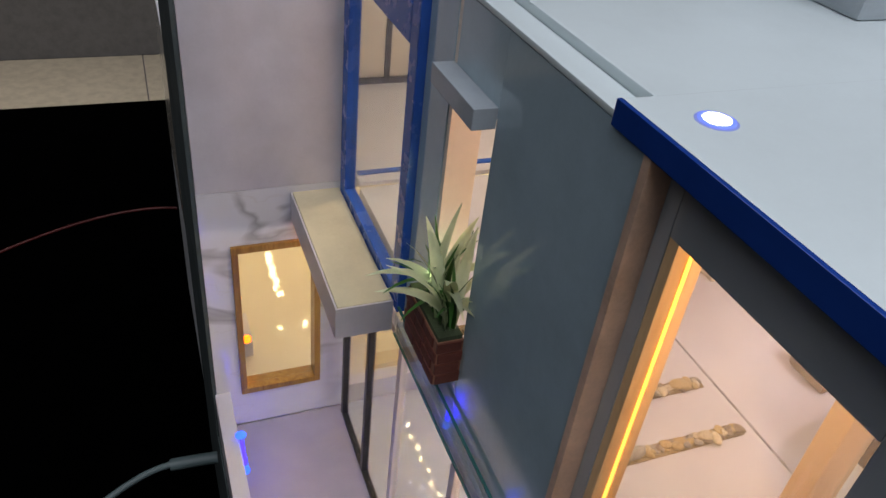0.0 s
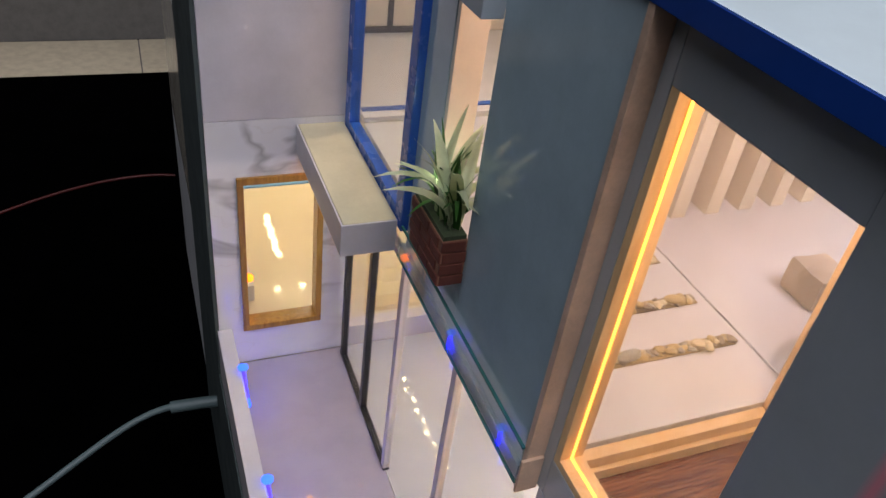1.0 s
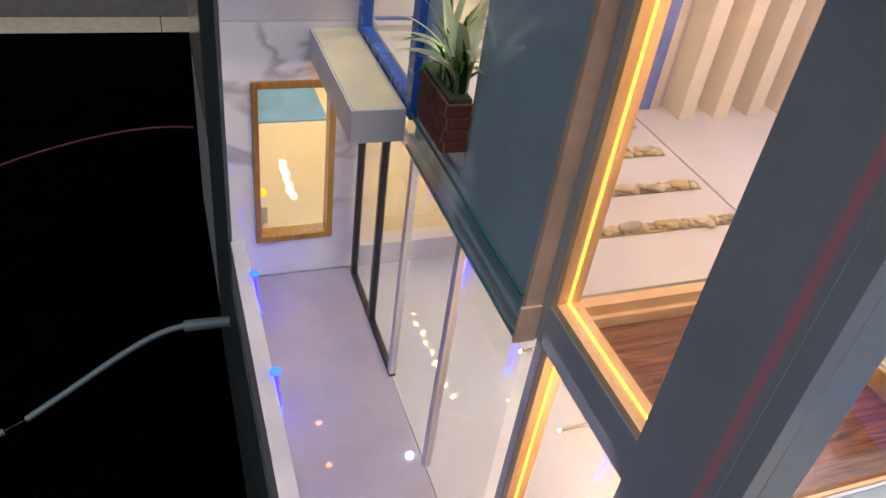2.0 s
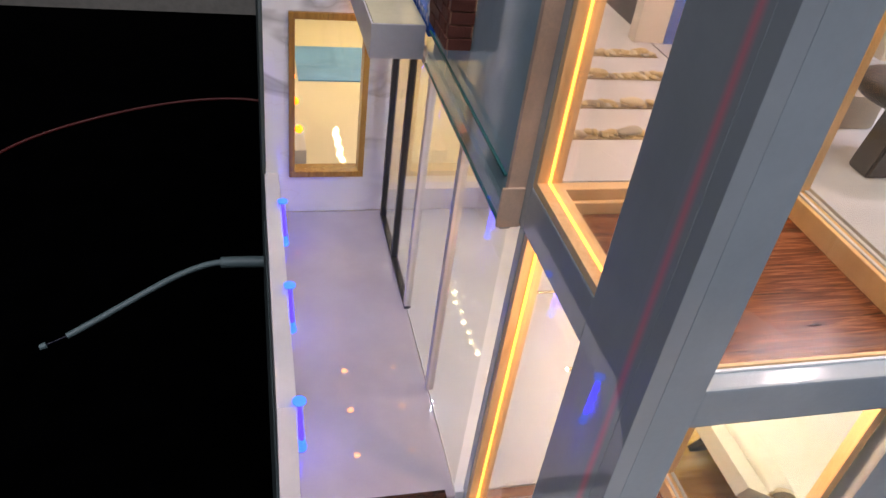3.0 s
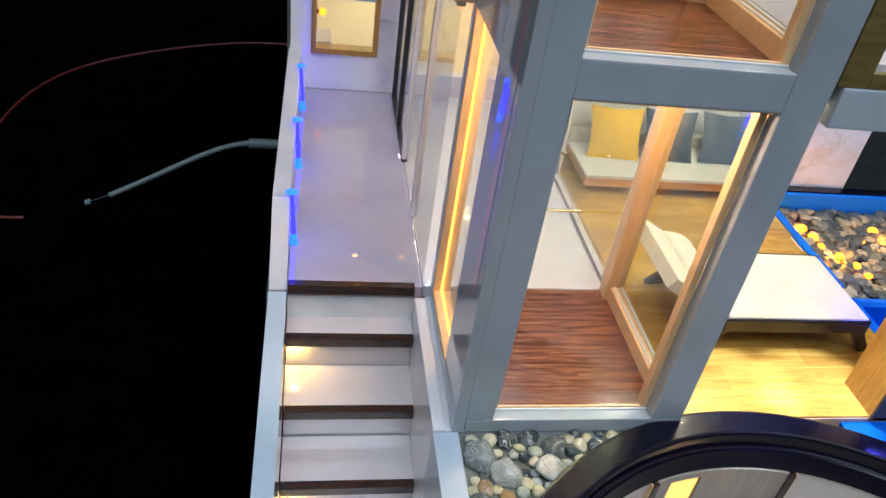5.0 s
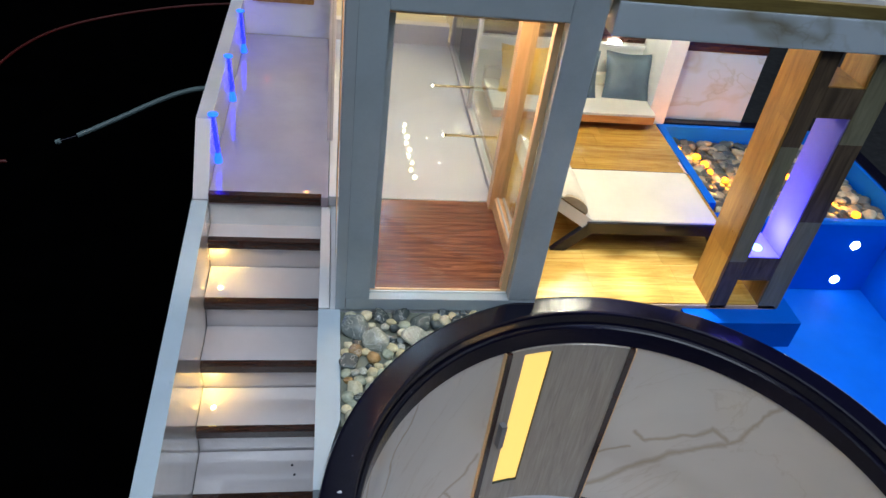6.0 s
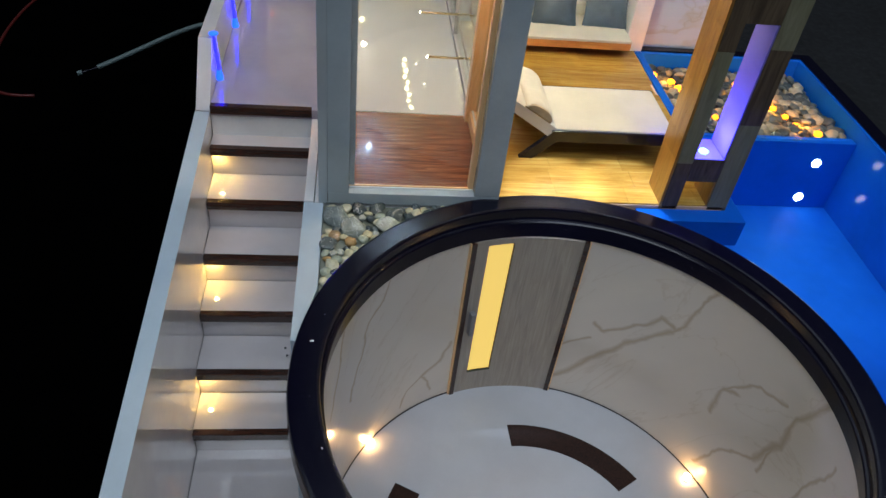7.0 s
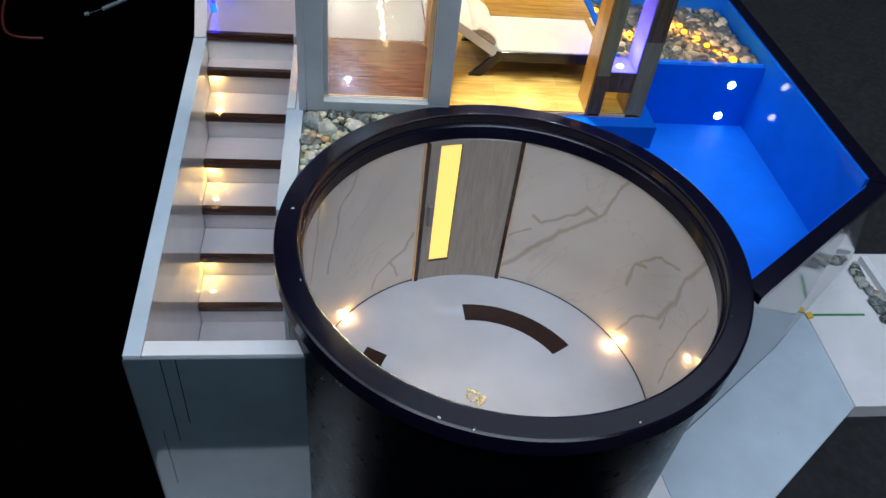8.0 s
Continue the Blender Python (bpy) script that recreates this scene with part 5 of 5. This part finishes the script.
prism(bm, [(EX + 0.05, -1.09), (9.638, -1.16), (6.96, -3.18), (6.88, -2.96)], 3.601, RIM - 0.002)
single("rim_pool", bm, M_RIM, "glossy black rim round pool and pebble bed", "pool rim", kind="structure")
M_SIDE = painted("grey_glossy_board", (0.3, 0.33, 0.35), 0.06, 0.06, 0.01, 0.4)
bm = bmesh.new()
prism(bm, [(9.42, -1.10), (9.47, -1.125), (6.93, -3.01), (6.90, -2.985)], 0.30, 3.60)
single("wall_pool_outside", bm, M_SIDE, "glossy grey outer board of the pool", "wall", kind="structure")
bm = bmesh.new()
low = [bm.verts.new(c) for c in ((9.474, -1.112, 3.59), (9.474, -1.112, 0.302), (11.88, 0.93, 0.302))]
top = [bm.verts.new(v.co + Vector((-0.06, 0.08, 0))) for v in low]
bm.faces.new(low), bm.faces.new(top[::-1])
for a, b in ((0, 1), (1, 2), (2, 0)):
    bm.faces.new((low[a], low[b], top[b], top[a]))
bmesh.ops.recalc_face_normals(bm, faces=bm.faces[:])
single("wall_fin", bm, M_SIDE, "glossy grey three-cornered wing board beside the pool", "wall", kind="structure")
bm = bmesh.new()
prism(bm, [(9.41, -0.96), (9.56, -1.0), (9.56, 4.44), (9.41, 4.44)], 0.0, 3.60)
single("wall_pool_outside_east", bm, M_BLACK, "black outer board of the pool", "wall", kind="structure")

bed = thing("pebble_bed", (7.9, 3.1, 3.3), "blue framed bed of dark and pale river pebbles", "pebble bed")
for b in ((6.57, 6.675, NY + 0.084, 4.262, 3.3, RIM + 0.006), (6.68, EX - 0.004, 4.265, 4.33, 3.3, 3.70), (6.68, EX - 0.004, NY + 0.084, NY + 0.15, 3.3, LIP)):
    bar(bed, "frame_bar", M_POOL, b, 0.006)
bar(bed, "tray", M_DARK, (6.58, EX - 0.006, NY + 0.09, 4.26, 0.0, 3.385), 0)
rng = random.Random(8)
spots = []
for i in range(20):
    for j in range(15):
        spots.append((6.74 + 2.55 * (i + rng.uniform(0.2, 0.8)) / 20, NY + 0.21 + 1.9 * (j + rng.uniform(0.2, 0.8)) / 15))
for x, y in spots:
    r = rng.uniform(0.06, 0.1)
    piece("pebble", rng.choice(PEB2), bed, (x, y, 3.43 + rng.uniform(0, 0.035)), (rng.uniform(-0.4, 0.4), rng.uniform(-0.4, 0.4), rng.uniform(0, 6.28)), (r, r, r))
for k in range(14):
    f = (k // 2) / 6
    x0, y0, x1, y1 = (6.92, 3.95, 7.45, 2.75) if k % 2 else (8.10, 3.75, 8.80, 2.40)
    x, y = x0 + (x1 - x0) * f + rng.uniform(-0.08, 0.08), y0 + (y1 - y0) * f
    bl = thing("bed_lamp", (x, y, 3.46), "tiny amber light between pebbles", "lamp", "amber lights in the pebbles")
    bm = bmesh.new()
    ball(bm, (x, y, 3.495), rng.uniform(0.045, 0.068), 0.7, 8, 6)
    part("bulb", bm, G_FIRE, bl, smooth=60)
for x, z in ((8.865, 3.165), (8.845, 2.555)):
    wl = thing("pool_lamp", (x, NY, z), "round white underwater lamp in the blue wall", "lamp", "pool lamps")
    bm = bmesh.new()
    rod(bm, (x, NY + 0.006, z), (x, NY - 0.007, z), 0.08, n=24)
    ring = part("ring", bm, M_CHROME, wl, smooth=40)
    bm = bmesh.new()
    rod(bm, (x, NY + 0.004, z), (x, NY - 0.015, z), 0.066, n=24)
    part("lens", bm, G_COOL, ring, smooth=40)

# ---- pebble corner beside the stair ----
bm = bmesh.new()
prism(bm, [(1.69, 0.245), (1.90, 0.245), (1.90, -1.1), (1.80, -1.5), (1.74, -1.78), (1.69, -1.78)], 0.0, 3.66)
single("kerb_pebbles", bm, M_BASE, "cool white kerb between stair and pebble corner", "kerb", kind="structure")
corner = thing("pebble_corner", (2.6, -0.3, 3.3), "corner bed of wet grey and cream river pebbles", "pebble bed")
bm = bmesh.new()
pts = [(1.905, 0.245), (1.905, -1.15)] + [(CX + 2.53 * math.cos(radians(a)), CY + 2.53 * math.sin(radians(a))) for a in range(150, 98, -4)] + [(4.0, 0.245)]
prism(bm, pts, 3.1, 3.62)
part("bed", bm, painted("pebble_resin", (0.24, 0.26, 0.21), 0.07, 0.3, 0.15), corner)
rng = random.Random(21)
placed = []
tries = 0
while len(placed) < 230 and tries < 12000:
    tries += 1
    x, y = rng.uniform(1.93, 3.8), rng.uniform(-1.1, 0.22)
    r = rng.choice((0.045, 0.055, 0.065, 0.09, 0.115, 0.13, 0.145))
    if math.hypot(x - CX, y - CY) < 2.62 + r * 0.7 or x - r < 1.90 or y + r > 0.27:
        continue
    if any(math.hypot(x - a, y - b) < 0.82 * (r + c) for a, b, c in placed):
        continue
    placed.append((x, y, r))
    piece("pebble", rng.choice(ROUGH if r > 0.07 and rng.random() < 0.85 else ROUND if rng.random() < 0.65 else PEB), corner, (x, y, 3.63 + 0.35 * r), (rng.uniform(-0.3, 0.3), rng.uniform(-0.3, 0.3), rng.uniform(0, 6.28)), (r, r, r))

# ---- round room ----
FLZ = 0.82
room = thing("round_room", (CX, CY, 0), "round marble-lined room in a black tub with a glossy rim", "round room", kind="structure")
bm = bmesh.new()
lathe(bm, (CX, CY), [(2.65, 3.60), (2.655, 3.735), (2.645, 3.76), (2.62, 3.772), (2.41, 3.778), (2.388, 3.77), (2.379, 3.752), (2.38, 3.655), (2.374, 3.638), (2.352, 3.632), (2.343, 3.618), (2.346, 3.47), (2.40, 3.45), (2.52, 3.45), (2.55, 3.55), (2.60, 3.56)], 160)
for v in bm.verts:      # the rim sits a little askew on the tub
    g = min(1, max(0, (v.co.z - 3.47) / 0.2))
    v.co += Vector((0.02 * g, 0.085 * g, 0))
part("rim", bm, M_RIM, room, "glossy black stepped rim", 14)
bm = bmesh.new()
lathe(bm, (CX, CY), [(2.42, 0.0), (2.51, 0.0), (2.51, 3.455), (2.42, 3.455)], 128)
part("tub", bm, M_TUB, room, smooth=35)
bm = bmesh.new()
lathe(bm, (CX, CY), [(2.365, FLZ - 0.05), (2.415, FLZ - 0.05), (2.415, 3.46), (2.365, 3.46)], 160)
part("lining", bm, M_MARBLE, room, "white marble lining with beige veins", 35)
bm = bmesh.new()
rod(bm, (CX, CY, FLZ - 0.2), (CX, CY, FLZ), 2.36, n=128)
part("floor_disc", bm, M_DISC, room, "white glossy round floor", 35)
bm = bmesh.new()
lathe(bm, (CX, CY), [(2.350, FLZ), (2.3645, FLZ), (2.3645, FLZ + 0.01), (2.350, FLZ + 0.01)], 128)
part("seam", bm, M_DARK, room, "dark seam round the floor", 35)


def curved(bm, a0, a1, r0, r1, z0, z1, n=16):
    """A curved board between two angles on the round wall."""
    out = []
    for k in range(n + 1):
        a = radians(a0 + (a1 - a0) * k / n)
        out.append([bm.verts.new((CX + r * math.cos(a), CY + r * math.sin(a), z)) for r, z in ((r0, z0), (r1, z0), (r1, z1), (r0, z1))])
    for p, q in zip(out, out[1:]):
        for i in range(4):
            j = (i + 1) % 4
            bm.faces.new((p[i], p[j], q[j], q[i]))
    bm.faces.new(out[0]), bm.faces.new(out[-1][::-1])
    bmesh.ops.recalc_face_normals(bm, faces=bm.faces[:])


def angle_of(x, y):
    return math.degrees(math.atan2(y - CY, x - CX))


M_HANDLE = painted("dark_steel", (0.2, 0.2, 0.215), 0.3, 0.1)
A0, A1 = 76.6, 109.2
L0, L1 = angle_of(4.06, -0.03), angle_of(3.745, -0.07)
door = thing("door_2", (CX, CY + 2.3, FLZ), "grey ash door with a tall glowing yellow glass slit", "door", kind="structure")
for a, b in ((A0, L0), (L1, A1)):
    bm = bmesh.new()
    curved(bm, a, b, 2.33, 2.362, FLZ, 3.46)
    leaf_board = part("leaf", bm, M_ASH, door, smooth=35)
for z0, z1 in ((FLZ, 1.18), (3.385, 3.46)):
    bm = bmesh.new()
    curved(bm, L0 + 0.02, L1 - 0.02, 2.33, 2.362, z0, z1)
    part("leaf", bm, M_ASH, door, smooth=35)
bm = bmesh.new()
curved(bm, L0, L1, 2.345, 2.352, 1.18, 3.385)
lit = part("lit_glass", bm, G_DOOR, door, "glowing yellow glass slit")
bm = bmesh.new()
curved(bm, L0 + 0.03, L1 - 0.03, 2.334, 2.3445, 1.182, 1.215)
part("bead", bm, painted("dark_green_bead", (0.03, 0.045, 0.02), 0.4, 0.2), lit, "dark green glazing bead")
bm = bmesh.new()
curved(bm, L0 + 0.03, L0 + 0.4, 2.334, 2.3445, 1.217, 3.383, 2)
part("bead", bm, M_OLIVE, lit, "wooden glazing bead")
for a in (A0, A1):
    bm = bmesh.new()
    curved(bm, a - 0.7, a + 0.7, 2.31, 2.362, FLZ, 3.46, 3)
    part("jamb", bm, M_NOSING, door, "dark door jamb")
    bm = bmesh.new()
    curved(bm, a + (0.75 if a == A1 else -1.1), a + (1.1 if a == A1 else -0.75), 2.325, 2.362, FLZ, 3.46, 2)
    part("jamb_edge", bm, M_LINER, door)
bm = bmesh.new()
curved(bm, L1 + 1.1, L1 + 2.7, 2.25, 2.33, 2.0, 2.36, 3)
part("handle", bm, M_HANDLE, leaf_board, "square steel handle")

for k, (a0, a1, r0, r1) in enumerate(((31, 92.5, 1.37, 1.685), (150.5, 212, 1.45, 1.77))):
    bm = bmesh.new()
    curved(bm, a0, a1, r0, r1, FLZ, FLZ + 0.012, 24)
    single("floor_inlay", bm, M_INLAY, "curved dark walnut inlay in the white floor", "floor inlay", "curved inlays", smooth=35)
for x, y in ((2.50, -0.95), (6.42, -1.50)):
    cl = thing("floor_lamp", (x, y, FLZ), "tiny warm glowing lamp at the foot of the marble wall", "lamp", "round room lamps")
    bm = bmesh.new()
    ball(bm, (x, y, FLZ + 0.05), 0.05, u=10, v=6)
    part("bulb", bm, G_FOOT, cl, smooth=60)
    bm = bmesh.new()
    rod(bm, (x, y, FLZ), (x, y, FLZ + 0.02), 0.04)
    part("socket", bm, M_CREAM, cl)

orn = thing("glitter_rosette", (4.24, -2.37, FLZ), "tiny rosette of golden glitter flakes on the white floor", "ornament")
rng = random.Random(5)
M_GOLD = painted("gold_flake", (0.95, 0.78, 0.36), 0.12, 0.05, 0.0)
M_GOLD.node_tree.nodes["Principled BSDF"].inputs["Metallic"].default_value = 0.6
for k in range(14):
    a, r = 2 * math.pi * k / 9, 0.075 + 0.03 * (k % 3 == 0)
    if k > 8:
        a, r = -1.2 + 0.25 * (k - 9), 0.14 + 0.025 * (k % 2)
    bm = bmesh.new()
    ball(bm, (4.24 + r * math.cos(a), -2.37 + r * math.sin(a), FLZ + 0.018), rng.uniform(0.022, 0.036), 0.5, 6, 4)
    part("flake", bm, M_GOLD, orn)

# small chips and crumbs on rim and stair
rng = random.Random(13)
M_CHIP = painted("bare_chip", (0.55, 0.57, 0.6), 0.6, 0.2, 0.3)
for a, r in ((197, 2.44), (246, 2.6), (253, 2.62), (287, 2.58), (171, 2.5)):
    bm = bmesh.new()
    bmesh.ops.create_icosphere(bm, subdivisions=1, radius=1)
    q = 0.007 + 0.009 * rng.random()
    for v in bm.verts:
        v.co = Vector((v.co.x * q * 1.8, v.co.y * q, v.co.z * 0.004)) * (1 + 0.5 * noise.noise(v.co * 2 + Vector((a, r, 0))))
    bmesh.ops.rotate(bm, verts=bm.verts[:], cent=(0, 0, 0), matrix=Matrix.Rotation(rng.uniform(0, 3), 3, "Z"))
    bmesh.ops.translate(bm, verts=bm.verts[:], vec=(CX + 0.02 + r * math.cos(radians(a)), CY + 0.085 + r * math.sin(radians(a)), 3.7765 - max(0, r - 2.45) * 0.026))
    part("chip", bm, M_CHIP, room, "pale chip in the black lacquer")
for x, y in ((1.47, -0.25), (1.44, -0.13)):
    bm = bmesh.new()
    bmesh.ops.create_icosphere(bm, subdivisions=1, radius=0.018)
    for v in bm.verts:
        v.co *= 1 + 0.5 * noise.noise(v.co * 60 + Vector((x * 9, y * 9, 0)))
    bmesh.ops.translate(bm, verts=bm.verts[:], vec=(x, y, DECK - 5 * STEP + 0.014))
    single("crumb", bm, M_DARK, "tiny black crumb lying on a white tread", "crumb", "crumbs", base=(x, y, DECK - 5 * STEP))

# ---- low white boards beside the pool ----
slab("plinth_base", M_BOARD, "white base board under the stair", "base board", (0.0, 2.6, -4.2, -3.41, 0.0, 0.08), 0.01)
bm = bmesh.new()
prism(bm, [(9.47, -1.13), (10.33, -0.37), (10.265, -2.30), (8.31, -3.755), (6.9, -4.80), (6.87, -3.72), (6.80, -3.12), (6.93, -3.02)], 0.0, 0.29)
single("base_board", bm, M_BASE, "blue-grey white base board beside the pool", "base board", kind="structure")
bm = bmesh.new()
prism(bm, [(10.335, -0.37), (11.9, 1.07), (12.9, 1.07), (12.6, -2.31), (10.27, -2.31)], 0.0, 0.30)
single("base_board", bm, M_WHITE, "white base board with a green edge line", "base board", kind="structure")
bm = bmesh.new()
prism(bm, [(6.795, -3.13), (6.865, -3.725), (6.895, -4.8), (6.2, -4.6), (6.1, -4.0)], 0.0, 0.285)
single("base_board", bm, M_MARBLE2, "white marbled base board at the foot of the tub", "base board", kind="structure")
gs = thing("gravel_strip", (11.75, -0.3, 0.30), "strip of river pebbles along the white board's edge", "gravel", "gravel strips")
bar(gs, "kerb", M_BOARD, (11.98, 12.12, -2.2, 0.9, 0.30, 0.42), 0.01)
rng = random.Random(31)
for k in range(46):
    f = k / 45
    r = rng.uniform(0.07, 0.11)
    piece("pebble", rng.choice(PEB), gs, (11.80 + rng.uniform(-0.09, 0.09), 0.75 - 2.6 * f, 0.345), (0, 0, rng.uniform(0, 6)), (r, r, r))
slab("edge_line", M_GREEN, "thin green painted line on the white board", "painted line", (10.42, 11.4, -0.47, -0.43, 0.30, 0.312), 0, kind="")
bm = bmesh.new()
prism(bm, [(10.30, -0.42), (10.42, -0.40), (10.42, -0.52), (10.30, -0.55)], 0.302, 0.33)
single("tape_mark", bm, M_YELLOW, "small yellow tape mark at the board's corner", "tape")

# ---- cables ----


def cable(name, label, points, radius, material):
    c = bpy.data.curves.new(name, "CURVE")
    c.dimensions, c.bevel_depth, c.bevel_resolution = "3D", radius * S, 4
    sp = c.splines.new("NURBS")
    sp.points.add(len(points) - 1)
    for p, q in zip(sp.points, points):
        p.co = (*[v * S for v in q], 1)
    sp.use_endpoint_u, sp.order_u = True, 4
    c.materials.append(material)
    return tagged(new(name, c), label, "cable")


cable("power_cable", "pale grey power cable from the house wall to the table", [(-0.3, 7.22, 2.41), (-0.6, 7.26, 2.38), (-1.2, 7.1, 2.2), (-1.9, 6.8, 1.9), (-2.45, 6.56, 1.73)], 0.045, M_CABLE)
cable("power_plug", "thick grey cable sleeve at the house wall", [(0.24, 7.15, 2.44), (0.0, 7.18, 2.43), (-0.2, 7.2, 2.42), (-0.38, 7.22, 2.40)], 0.085, M_CABLE)
cable("red_wire", "thin red wire lying on the black cloth", [(0.3, 17.3, 0.05), (-1.0, 17.7, 0.04), (-4.3, 16.1, 0.04), (-5.8, 14.2, 0.04), (-6.1, 12, 0.04), (-5.95, 10.2, 0.04), (-5.55, 8.7, 0.04), (-5.2, 8.2, 0.04), (-4.5, 8.3, 0.04)], 0.034, M_REDWIRE)
cable("plug_tip", "small grey plug tip on a thin black lead", [(-2.45, 6.56, 1.73), (-2.55, 6.53, 1.70), (-2.66, 6.50, 1.67), (-2.72, 6.48, 1.655)], 0.015, M_BLACK)
bm = bmesh.new()
rod(bm, (-2.71, 6.48, 1.657), (-2.79, 6.455, 1.643), 0.05, 0.04)
single("plug", bm, M_CABLE, "small round grey plug at the lead's end", "plug", smooth=60, base=(-2.74, 6.47, 1.65))
